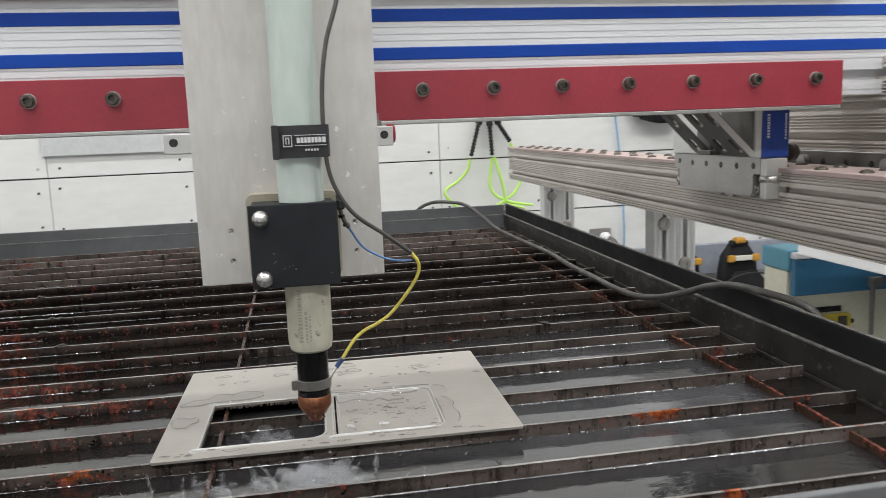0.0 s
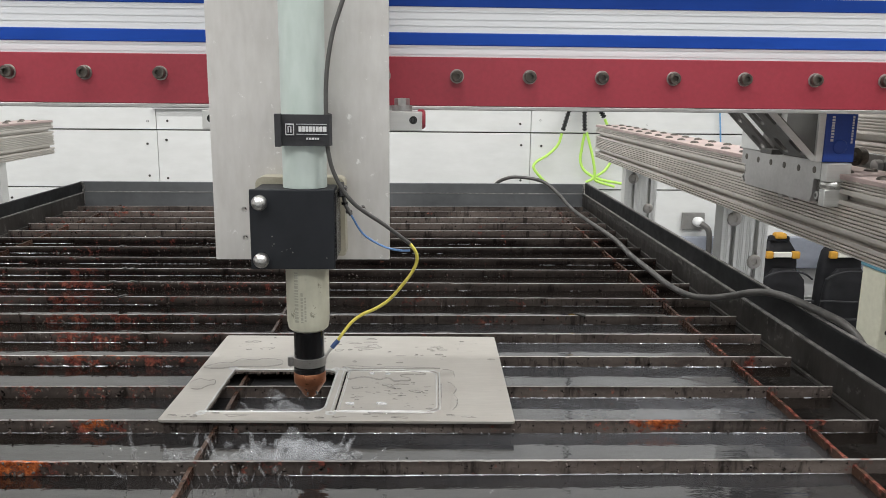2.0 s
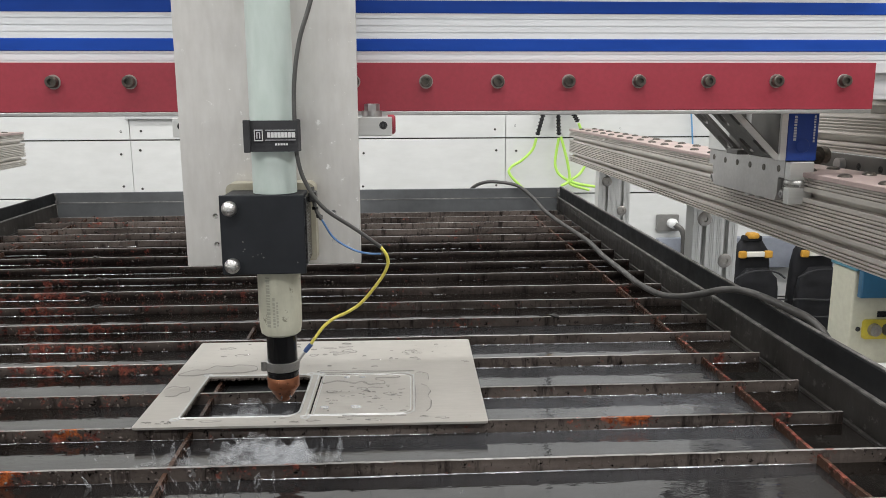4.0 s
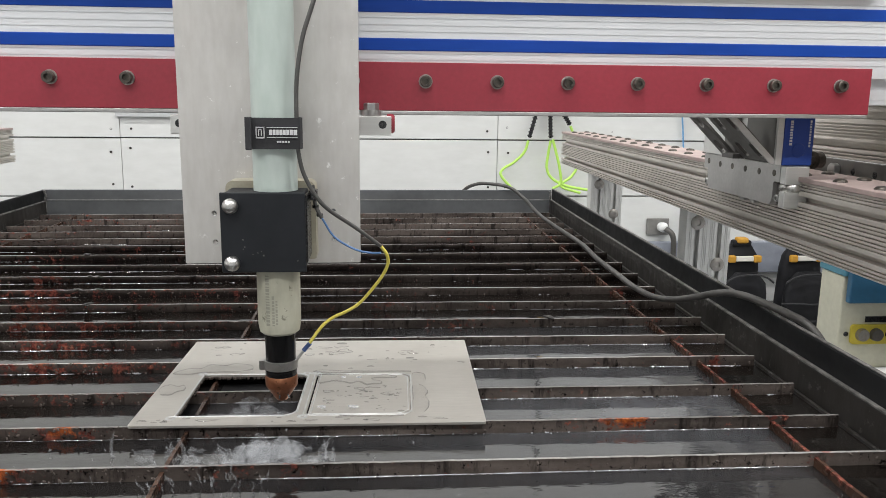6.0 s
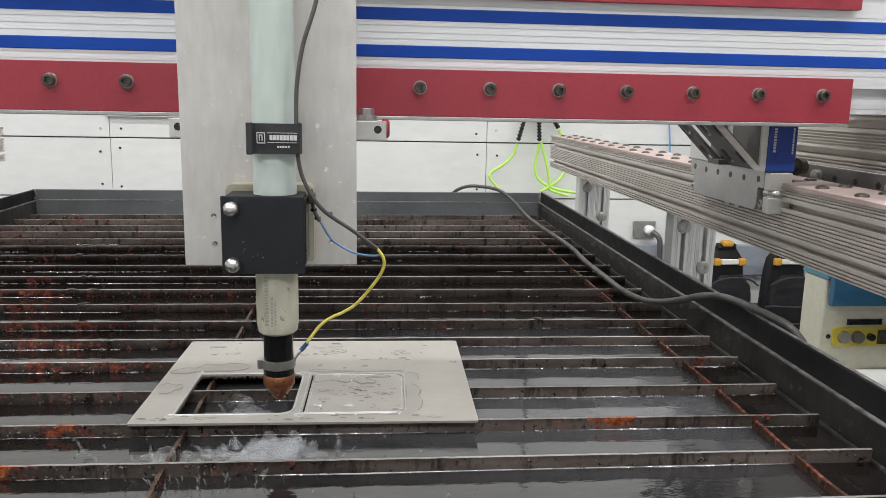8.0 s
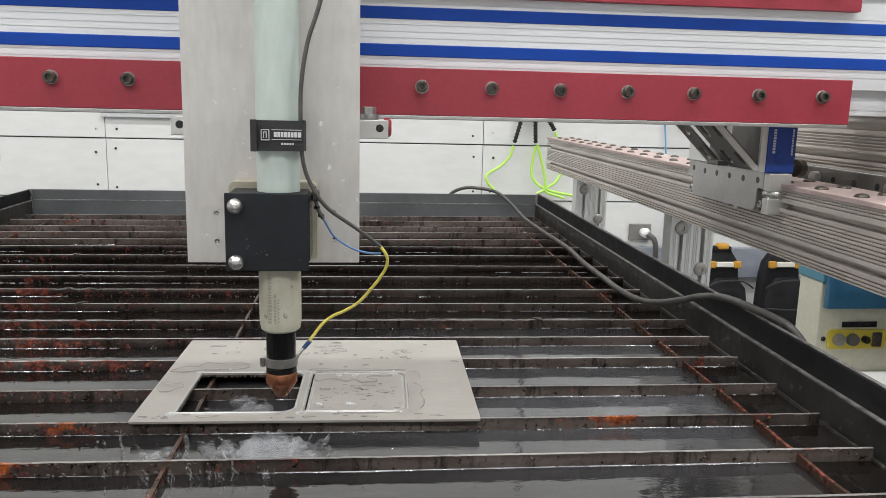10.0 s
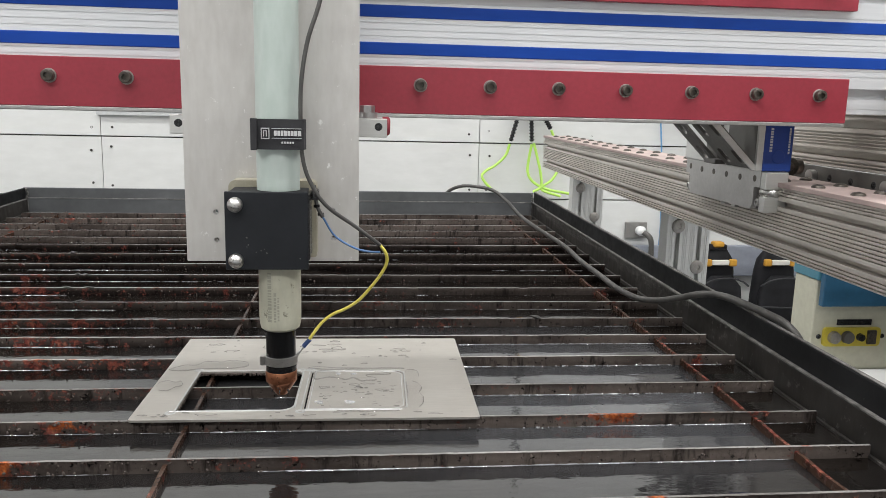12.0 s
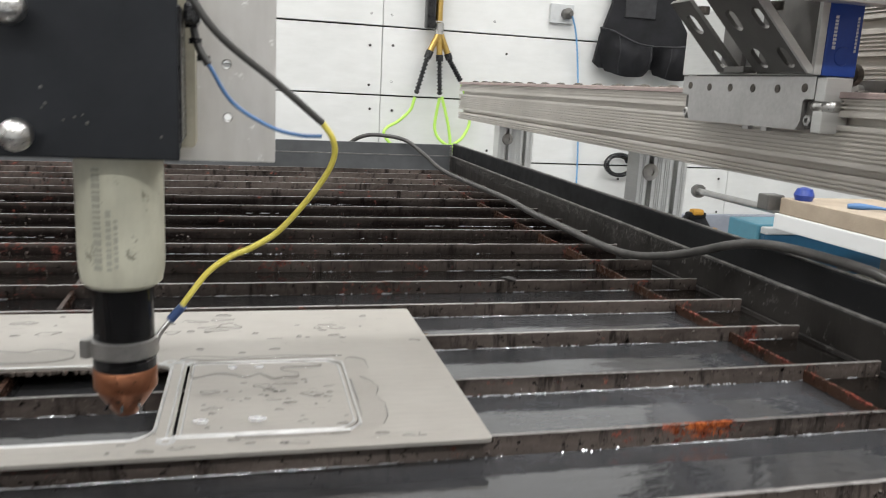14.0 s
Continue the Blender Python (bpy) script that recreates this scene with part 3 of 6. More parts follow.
def build_table():
    tb = thing("water_table", "black steel cutting table with wet rusty slats over water", "table", at=(0.0, 1.3, 0.0))
    t = 0.006
    # the east wall runs slightly out of square and rises towards the far end
    askew = Matrix(((1, 0.011, 0, -0.011 * 1.3), (0, 1, 0, 0), (0, 0.004, 1, -0.004 * 1.3), (0, 0, 0, 1)))
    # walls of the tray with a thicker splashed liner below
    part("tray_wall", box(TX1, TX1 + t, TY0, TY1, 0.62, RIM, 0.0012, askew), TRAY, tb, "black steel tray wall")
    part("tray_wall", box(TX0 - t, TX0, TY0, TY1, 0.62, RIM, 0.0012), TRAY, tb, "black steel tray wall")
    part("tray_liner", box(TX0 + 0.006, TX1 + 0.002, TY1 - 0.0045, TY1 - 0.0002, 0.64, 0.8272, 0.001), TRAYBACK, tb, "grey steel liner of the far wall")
    part("liner_lip", box(TX0 + 0.006, TX1 + 0.002, TY1 - 0.0052, TY1 - 0.0003, 0.8275, 0.8288, 0.0004), LIP, tb, "pale lip of the liner with painted highlight")
    for x in (TX0 + 0.004, TX1 + 0.005):
        bm = bmesh.new()
        rw = random.Random(int(x * 100))
        z = 0.80
        while z < 0.851:
            q = rw.uniform(0.0018, 0.0036)
            bmesh.ops.create_icosphere(bm, subdivisions=1, radius=q, matrix=Matrix.Translation((x + rw.uniform(-0.002, 0.002), TY1 - 0.003, z)))
            z += q * 1.3
        part("corner_weld", bm, LIP, tb, "lumpy weld in the tray corner", True)
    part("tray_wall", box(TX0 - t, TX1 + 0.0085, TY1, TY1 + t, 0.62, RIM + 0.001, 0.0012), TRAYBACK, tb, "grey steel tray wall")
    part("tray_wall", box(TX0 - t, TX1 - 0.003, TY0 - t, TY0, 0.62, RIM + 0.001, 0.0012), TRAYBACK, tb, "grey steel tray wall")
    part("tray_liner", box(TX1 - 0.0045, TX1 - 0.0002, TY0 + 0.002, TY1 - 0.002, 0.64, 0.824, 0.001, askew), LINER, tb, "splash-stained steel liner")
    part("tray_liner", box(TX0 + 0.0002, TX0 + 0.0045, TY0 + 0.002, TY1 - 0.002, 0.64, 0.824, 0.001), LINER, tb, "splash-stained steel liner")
    part("liner_lip", box(TX1 - 0.0052, TX1 - 0.0003, TY0 + 0.002, TY1 - 0.002, 0.8243, 0.8262, 0.0004, askew), LIP, tb, "pale crusted lip of the liner with painted highlight")
    part("liner_lip", box(TX0 + 0.0003, TX0 + 0.0052, TY0 + 0.002, TY1 - 0.002, 0.8243, 0.8262, 0.0004), LIP, tb, "pale crusted lip of the liner with painted highlight")
    # strip added on the rim as its painted highlight
    part("rim_edge", box(TX1 + 0.0006, TX1 + t - 0.0006, TY0, TY1, RIM + 0.0002, RIM + 0.0014, 0.0004, askew), LIP, tb, "thin strip painting the highlight on the rim")
    part("tray_floor", box(TX0, TX1, TY0, TY1, 0.614, 0.62), TRAY, tb)
    for x0, x1, y0, y1 in ((TX0, TX0 + 0.05, TY0, TY0 + 0.05), (TX1 - 0.05, TX1, TY0, TY0 + 0.05), (TX0, TX0 + 0.05, TY1 - 0.05, TY1),
                           (TX1 - 0.05, TX1, TY1 - 0.05, TY1)):
        part("table_leg", box(x0, x1, y0, y1, 0.0, 0.6138, 0.003), TRAY, tb)
    # ledge strips that carry the ends of the slats
    part("slat_ledge", box(TX1 - 0.0105, TX1 - 0.0068, TY0 + 0.01, TY1 - 0.01, 0.735, 0.7935, 0.0006, askew), LINER, tb, "thin steel ledge under the slat ends")
    part("slat_ledge", box(TX0 + 0.0068, TX0 + 0.0105, TY0 + 0.01, TY1 - 0.01, 0.735, 0.7935, 0.0006), LINER, tb, "thin steel ledge under the slat ends")
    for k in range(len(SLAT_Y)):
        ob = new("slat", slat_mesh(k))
        ob.parent = tb
        ob.matrix_parent_inverse = Matrix.Translation(-tb.location)
    for c in (-0.53, 0.032, 0.557):
        bm = bmesh.new()
        r = random.Random(int(c * 1000))
        n = 120
        lay = []
        ring = []
        for i in range(n + 1):
            y = TY0 + 0.01 + (TY1 - TY0 - 0.02) * i / n
            x = c + 0.004 * (y - 1.3) / 0.8 + 0.0012 * noise.noise(Vector((y * 6, c * 20, 0)))
            z = SLAT_Z - 0.004 + 0.0012 * noise.noise(Vector((y * 30, c * 9, 2)))
            ring.append([bm.verts.new((x + dx, y, z + dz)) for dx, dz in ((-0.0017, -0.045), (-0.0017, -0.0045), (-0.0017, 0), (0.0017, 0), (0.0017, -0.0045), (0.0017, -0.045))])
        for a, b in zip(ring, ring[1:]):
            for j in range(5):
                bm.faces.new((a[j], a[j + 1], b[j + 1], b[j]))
        bm.faces.new(ring[0][::-1])
        bm.faces.new(ring[-1])
        bmesh.ops.recalc_face_normals(bm, faces=bm.faces[:])
        ob = part("cross_bar", bm, BAR, tb, "rust-brown steel cross bar")
        at = ob.data.attributes.new("rust", "FLOAT", "POINT")
        at.data.foreach_set("value", [((0.24 if c > 0.3 else 0.02) + (0.30 if c > 0.3 else 0.12) * max(0.0, 1.25 - v.co.y) + 0.25 * noise.noise(Vector((v.co.y * 9, c * 7, 1)))) * (1.0 if v.co.z > SLAT_Z - 0.0068 else (0.0 if v.co.z > SLAT_Z - 0.02 else -0.6)) for v in ob.data.vertices])
    build_slag(tb)
    build_crust(tb)
    build_water()


def build_slag(tb):
    """Small beads of slag stuck along the upper edges of the slats and at the waterline."""
    r = random.Random(17)
    bm = bmesh.new()
    for _ in range(1500):
        k = min(len(SLAT_Y) - 1, int(abs(r.gauss(4, 5))))
        x = r.uniform(TX0 + 0.03, 0.62) if r.random() < 0.5 else r.gauss(-0.12, 0.12)
        x = max(TX0 + 0.03, min(0.62, x))
        y = slat_y(k, x) - 0.0017
        z = SLAT_Z - abs(r.gauss(0, 0.004)) if r.random() < 0.6 else WATER_Z + abs(r.gauss(0.001, 0.002))
        s = r.uniform(0.0004, 0.0014)
        m = Matrix.Translation((x, y, z)) @ Euler((r.uniform(0, 3), r.uniform(0, 3), 0)).to_matrix().to_4x4() @ Matrix.Diagonal((s * r.uniform(0.8, 2), s, s * r.uniform(0.7, 1.3), 1))
        bmesh.ops.create_icosphere(bm, subdivisions=1, radius=1, matrix=m)
    ob = part("slag", bm, SLAT, tb, "beads of dark slag")
    ob["kind"] = "stuff"
    at = ob.data.attributes.new("rust", "FLOAT", "POINT")
    at.data.foreach_set("value", [0.1] * len(ob.data.vertices))


def build_crust(tb):
    """Pale dried splashes caked on the liner below its lip, thick in some stretches and thin in others."""
    r = random.Random(61)
    bm = bmesh.new()
    n = 0
    while n < 1300:
        y = r.uniform(0.98, TY1 - 0.05)
        z = 0.8232 - abs(r.gauss(0, 0.0095))
        if z < 0.795 or r.random() > 0.35 + 0.9 * noise.noise(Vector((y * 9, z * 60, 0))) + (0.30 if y > 1.1 else -0.15):
            continue
        n += 1
        s = r.uniform(0.00025, 0.0007) * (1.0 if r.random() < 0.9 else 2.0)
        x = TX1 - 0.0047 + 0.011 * (y - 1.3)
        m = Matrix.Translation((x, y, z + 0.004 * (y - 1.3))) @ Matrix.Diagonal((0.0004, s * r.uniform(0.8, 1.8), s * r.uniform(1.0, 3.5), 1))
        bmesh.ops.create_icosphere(bm, subdivisions=1, radius=1, matrix=m)
    ob = part("crust", bm, CRUST, tb, "pale dried splashes on the liner")
    ob["kind"] = "stuff"


def build_water():
    """The water's surface, with fine white strips that paint the glint where it climbs the slats."""
    verts = [(TX0 + 0.001, TY0 + 0.001, WATER_Z), (TX1 - 0.001, TY0 + 0.001, WATER_Z), (TX1 - 0.001, TY1 - 0.001, WATER_Z), (TX0 + 0.001, TY1 - 0.001, WATER_Z)]
    me = bpy.data.meshes.new("water")
    me.from_pydata(verts, [], [(0, 1, 2, 3)])
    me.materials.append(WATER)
    tagged(new("water", me), "dark murky water in the steel tray below the slats", "water", kind="structure")
    verts, faces = [], []
    for k in range(len(SLAT_Y)):
        n = 620
        prev = None
        for i in range(n + 1):
            x = TX0 + 0.014 + (0.605 - TX0 - 0.014) * i / n
            g = noise.noise(Vector((x * 4.5, k * 5.3, 0))) - 0.02 + (0.26 if x > 0.10 and k < 7 else 0.0) + (0.34 if x < -0.15 and 5 < k < 13 else 0.0)
            g += (0.10 if k < 4 else 0.50) * noise.noise(Vector((x * 95, k * 2.3, 7))) * (1.0 if x > -0.15 else 0.3) - (0.22 if k > 9 and x > -0.15 else 0.0) - (0.3 if k > 13 else 0.0)
            g = max(0.0, min(1.0, 4.0 * g))
            if g < 0.08:
                prev = None
                continue
            w = (0.0002 + 0.0005 * g + 0.0004 * max(0.0, noise.noise(Vector((x * 140, k, 3))))) * (1.0 if k < 6 else (0.85 if x < -0.15 else 0.62))
            y = slat_y(k, x) - 0.0015 - (0.0016 * max(0.0, noise.noise(Vector((x * 9, k * 4.1, 2)))) if k < 3 else 0.0)
            row = []
            for a in (0.0, 0.35, 0.7, 1.0):
                row.append(len(verts))
                verts.append((x, y - w * a, WATER_Z - 0.0002 + (0.0004 + 0.0006 * g) * (1 - a) ** 1.6))
            if prev is not None:
                faces += [(prev[j], row[j], row[j + 1], prev[j + 1])[::-1] for j in range(3)]
            prev = row
    r = random.Random(31)
    bm = bmesh.new()
    me = bpy.data.meshes.new("froth")
    me.from_pydata(verts, [], faces)
    bm.from_mesh(me)
    # clusters of bubbles held against the slats, the farther ones painting broken glints
    for k, cx, sx, c in ((1, 0.030, 0.010, 60), (1, 0.075, 0.006, 24), (4, 0.42, 0.07, 90), (4, 0.28, 0.05, 30), (5, 0.44, 0.06, 80), (3, 0.34, 0.10, 30), (6, 0.34, 0.09, 70), (7, 0.30, 0.11, 80), (8, 0.24, 0.12, 60),
                         (7, -0.10, 0.08, 50), (6, -0.12, 0.07, 50), (9, 0.20, 0.14, 40), (5, -0.16, 0.06, 30)):
        group = cx
        for _ in range(c):
            if r.random() < 0.25:
                group = r.gauss(cx, sx)
            x = min(0.62, r.gauss(group, 0.003))
            q = r.uniform(0.0004, 0.0011)
            bmesh.ops.create_icosphere(bm, subdivisions=1, radius=q, matrix=Matrix.Translation((x, slat_y(k, x) - 0.0018 - abs(r.gauss(0, 0.0008)), WATER_Z + q * 0.3)))
    ob = part("froth", bm, WATERLINE, None, "", True)
    tagged(ob, "painted white glint and bubbles along the waterline", "froth", kind="stuff")


# ---------------------------------------------------------------- sheet being cut
PC, PROT = (0.1385, 0.886), -1.6


def to_sheet(x, y):
    """World to the sheet's own axes."""
    a = radians(-PROT)
    dx, dy = x - PC[0], y - PC[1]
    return dx * math.cos(a) - dy * math.sin(a), dx * math.sin(a) + dy * math.cos(a)


def blob_loop(cx, cy, r, seed, stretch=1.0, n=40, wob=0.35):
    rnd = random.Random(seed)
    ph = [rnd.uniform(0, 6.3) for _ in range(4)]
    out = []
    for i in range(n):
        a = 2 * math.pi * i / n
        k = r * (1 + wob * (0.5 * math.sin(2 * a + ph[0]) + 0.35 * math.sin(3 * a + ph[1]) + 0.25 * math.sin(5 * a + ph[2]) + 0.12 * math.sin(9 * a + ph[3])))
        out.append((cx + k * stretch * math.cos(a), cy + k * math.sin(a)))
    return out


def puddle(loop, z, h):
    """A lens of water with a rounded edge on the plane z."""
    bm = bmesh.new()
    n = len(loop)
    c = (sum(p[0] for p in loop) / n, sum(p[1] for p in loop) / n)
    rings = []
    for f, k in ((1.0, 0.0), (0.985, 0.62), (0.955, 0.92), (0.90, 1.0), (0.6, 0.90)):
        rings.append([bm.verts.new((c[0] + (x - c[0]) * f, c[1] + (y - c[1]) * f, z + h * k)) for x, y in loop])
    for a, b in zip(rings, rings[1:]):
        for i in range(n):
            bm.faces.new((a[i], a[(i + 1) % n], b[(i + 1) % n], b[i]))
    top = bm.verts.new((c[0], c[1], z + h * 1.02))
    for i in range(n):
        bm.faces.new((rings[-1][i], rings[-1][(i + 1) % n], top))
    return bm


def wavy(pts, n=6):
    """A closed smooth outline through the points, with a fine ripple."""
    out = []
    m = len(pts)
    for i in range(m):
        p0, p1, p2, p3 = (Vector(pts[(i + d) % m]) for d in (-1, 0, 1, 2))
        for k in range(n):
            u = k / n
            q = 0.5 * (2 * p1 + (p2 - p0) * u + (2 * p0 - 5 * p1 + 4 * p2 - p3) * u * u + (3 * p1 - p0 - 3 * p2 + p3) * u ** 3)
            w = 0.0006 * noise.noise(Vector((q.x * 160, q.y * 160, 3)))
            out.append((q.x + w, q.y + w))
    return out


def sheet_of_water(loop, h, rim, seed):
    """A shallow puddle with a rounded edge, and the broken steep part of that edge as a strip."""
    n = len(loop)
    area = sum(loop[i][0] * loop[(i + 1) % n][1] - loop[(i + 1) % n][0] * loop[i][1] for i in range(n))
    sg = 1 if area > 0 else -1
    inn = []
    for i in range(n):
        d = Vector(loop[(i + 1) % n]) - Vector(loop[i - 1])
        d = d.normalized() if d.length > 1e-9 else Vector((1, 0))
        inn.append(Vector((-d.y, d.x)) * sg)
    bm = bmesh.new()
    rings = [[bm.verts.new((loop[i][0] + inn[i].x * rim * f, loop[i][1] + inn[i].y * rim * f, h * k)) for i in range(n)] for f, k in ((0, 0.0), (0.3, 0.6), (0.75, 1.0))]
    for a, b in zip(rings, rings[1:]):
        for i in range(n):
            bm.faces.new((a[i], a[(i + 1) % n], b[(i + 1) % n], b[i]))
    bm.edges.ensure_lookup_table()
    inner = [bm.edges.get((rings[-1][i], rings[-1][(i + 1) % n])) for i in range(n)]
    bmesh.ops.triangle_fill(bm, use_beauty=True, edges=inner)
    bmesh.ops.recalc_face_normals(bm, faces=bm.faces[:])
    edge = bmesh.new()
    prev = None
    for i in range(n + 1):
        p, q = loop[i % n], inn[i % n]
        g = 0.75 + 1.3 * noise.noise(Vector((p[0] * 55, p[1] * 55, seed * 1.7)))
        w = rim * max(0.0, min(1.25, g))
        if w < 0.1 * rim:
            prev = None
            continue
        row = [edge.verts.new((p[0] + q.x * w * f, p[1] + q.y * w * f, 0.0003 + h * k)) for f, k in ((0, 0.0), (0.4, 0.75), (1.0, 1.05))]
        if prev:
            for j in range(2):
                edge.faces.new((prev[j], row[j], row[j + 1], prev[j + 1]))
        prev = row
    if not edge.faces:
        c = edge.verts.new((loop[0][0], loop[0][1], h))
        edge.faces.new((c, edge.verts.new((loop[1][0], loop[1][1], h * 0.5)), edge.verts.new((loop[2][0], loop[2][1], h * 0.5))))
    return bm, edge


def build_sheet():
    z0, z1 = 0.8007, 0.8028
    sh = thing("steel_sheet", "wet grey steel sheet with a cut-out opening and a cut outline", "sheet metal", at=(PC[0], PC[1], z0))
    sh.rotation_euler = (0, 0, radians(PROT))
    hw, hh = 0.1555, 0.1195
    outline = round_rect(-hw, hw, -hh, hh, (0.003, 0.003, 0.003, 0.003), 3)
    hx0, hx1 = -0.1190, -0.0150
    hy0, hy1 = -0.0990, 0.0060
    hole = round_rect(hx0, hx1, hy0, hy1, (0.0015, 0.013, 0.010, 0.0015))
    kx0, kx1, ky0, ky1 = -0.0045, 0.0885, -0.0985, 0.0055
    rad = (0.001, 0.012, 0.012, 0.001)
    kerf = 0.0007
    outer = round_rect(kx0 - kerf, kx1 + kerf, ky0 - kerf, ky1 + kerf, rad)
    inner = round_rect(kx0 + kerf + 0.0003, kx1 + 0.0004, ky0 + kerf, ky1 - kerf, rad)

    def sub(name, bm, m, label="", smooth=False):
        ob = part(name, bm, m, None, label, smooth)
        ob.parent = sh
        ob.matrix_parent_inverse = Matrix.Translation((0, 0, -z0))
        return ob

    sub("frame", fill([outline, hole[::-1], outer[::-1]], z0, z1), SHEET)
    sub("cut_piece", fill([inner], z0, z1 - 0.0002), SHEET, "rectangular piece still lying in its cut outline")

    def bead(loop, r, zz):
        bm = bmesh.new()
        pts = [(x, y, zz) for x, y in loop] + [(loop[0][0], loop[0][1], zz)]
        return sweep(pts, lambda u: r * (1 + 0.35 * noise.noise(Vector((u * 60, r * 900, 0)))), 6, 4, bm)

    sub("cut_edge", bead(round_rect(hx0 - 0.0012, hx1 + 0.0012, hy0 - 0.0012, hy1 + 0.0012, (0.002, 0.014, 0.011, 0.002)), 0.0011, z1 - 0.0003), BEAD, "bright ragged cut edge", True)
    sub("cut_edge", bead(round_rect(kx0 - 0.0030, kx1 + 0.0016, ky0 - 0.0016, ky1 + 0.0016, rad), 0.0008, z1 - 0.0002), BEAD, "bright ragged cut edge", True)
    sub("cut_edge", bead(round_rect(kx0 + 0.0034, kx1 - 0.0016, ky0 + 0.0016, ky1 - 0.0016, rad), 0.0006, z1 - 0.0003), BEAD, "bright ragged cut edge", True)
    # pierce marks at the corners
    for x, y in ((hx0 - 0.004, hy0 - 0.004), (hx0 - 0.003, hy1 + 0.004), (kx0 - 0.003, ky0 - 0.004), (kx0 - 0.002, ky1 + 0.004), (hx1 - 0.001, hy1 + 0.003)):
        sub("pierce_mark", lathe([(0.0016, 0.0), (0.003, 0.0007), (0.0040, 0.0006), (0.005, 0.0)], 14, Matrix.Translation((x, y, z1 - 0.0001))), BEAD, "", True)
    # dross teeth hanging under the far edge of the opening
    rnd = random.Random(3)
    bm = bmesh.new()
    for _ in range(110):
        x = rnd.uniform(hx0, hx1)
        s = rnd.uniform(0.0009, 0.0024)
        lathe([(0, -s * 1.6), (s * 0.6, -s), (s * 0.7, 0), (0, s * 0.2)], 6, Matrix.Translation((x, hy1 + rnd.uniform(-0.0004, 0.0012), z0)), bm)
    for _ in range(60):
        s = rnd.uniform(0.0008, 0.0018)
        lathe([(0, -s * 1.6), (s * 0.6, -s), (s * 0.7, 0), (0, s * 0.2)], 6, Matrix.Translation((hx0 + rnd.uniform(-0.001, 0.0004), rnd.uniform(hy0, hy1), z0)), bm)
    sub("dross", bm, SLAT, "dark dross under the cut")
    # water lying on the sheet
    a = radians(PROT)

    def lay(ob, x, y):
        ob.matrix_basis = pose(PC[0] + x * math.cos(a) - y * math.sin(a), PC[1] + x * math.sin(a) + y * math.cos(a), z1 + 0.0002, 0, 0, PROT)

    def wet(loop, x, y, seed, h, rim):
        bm, edge = sheet_of_water(loop, h, rim, seed)
        ob = single("water_puddle", bm, DROPS, "clear shallow puddle of water on the steel sheet", "puddle", "water on the sheet", smooth=True)
        ob.visible_shadow = False
        lay(ob, x, y)
        e = part("meniscus", edge, MENISCUS, ob, "curved puddle edge with its dark reflection tinted in", True)
        e.visible_shadow = False

    # film across the upper part of the cut piece, and the one that has run out round it
    wet(wavy([(-0.001, 0.003), (-0.001, -0.021), (0.012, -0.0165), (0.022, -0.0185), (0.031, -0.023), (0.038, -0.0185), (0.046, -0.0275), (0.052, -0.0255),
              (0.061, -0.0245), (0.060, -0.0165), (0.052, -0.0125), (0.055, -0.0085), (0.070, -0.0085), (0.0765, -0.006), (0.070, -0.0005), (0.055, 0.0030), (0.02, 0.0030)]), 0, 0, 1, 0.0011, 0.0011)
    wet(wavy([(0.092, 0.003), (0.1035, 0.004), (0.1055, -0.010), (0.1035, -0.020), (0.098, -0.026), (0.1025, -0.033), (0.1065, -0.046), (0.104, -0.060), (0.107, -0.074), (0.104, -0.092),
              (0.092, -0.1035), (0.060, -0.1060), (0.030, -0.1050), (0.028, -0.1025), (0.060, -0.1028), (0.082, -0.1015), (0.0905, -0.092), (0.0912, -0.050)]), 0, 0, 2, 0.0010, 0.0012)
    wet(wavy([(-0.152, 0.010), (-0.140, 0.024), (-0.128, 0.024), (-0.120, 0.036), (-0.104, 0.033), (-0.096, 0.038), (-0.078, 0.034), (-0.074, 0.020), (-0.090, 0.0125), (-0.120, 0.0115), (-0.135, 0.006)]), 0, 0, 3, 0.0011, 0.0011)
    wet(wavy([(-0.153, -0.030), (-0.146, -0.022), (-0.137, -0.027), (-0.132, -0.024), (-0.128, -0.036), (-0.134, -0.041), (-0.139, -0.050), (-0.149, -0.047)]), 0, 0, 4, 0.0010, 0.0010)
    wet(wavy([(-0.010, 0.012), (-0.002, 0.0175), (0.02, 0.0135), (0.05, 0.0150), (0.080, 0.0125), (0.09, 0.0105), (0.05, 0.0090), (0.01, 0.0085)]), 0, 0, 5, 0.0009, 0.0009)
    r = random.Random(8)
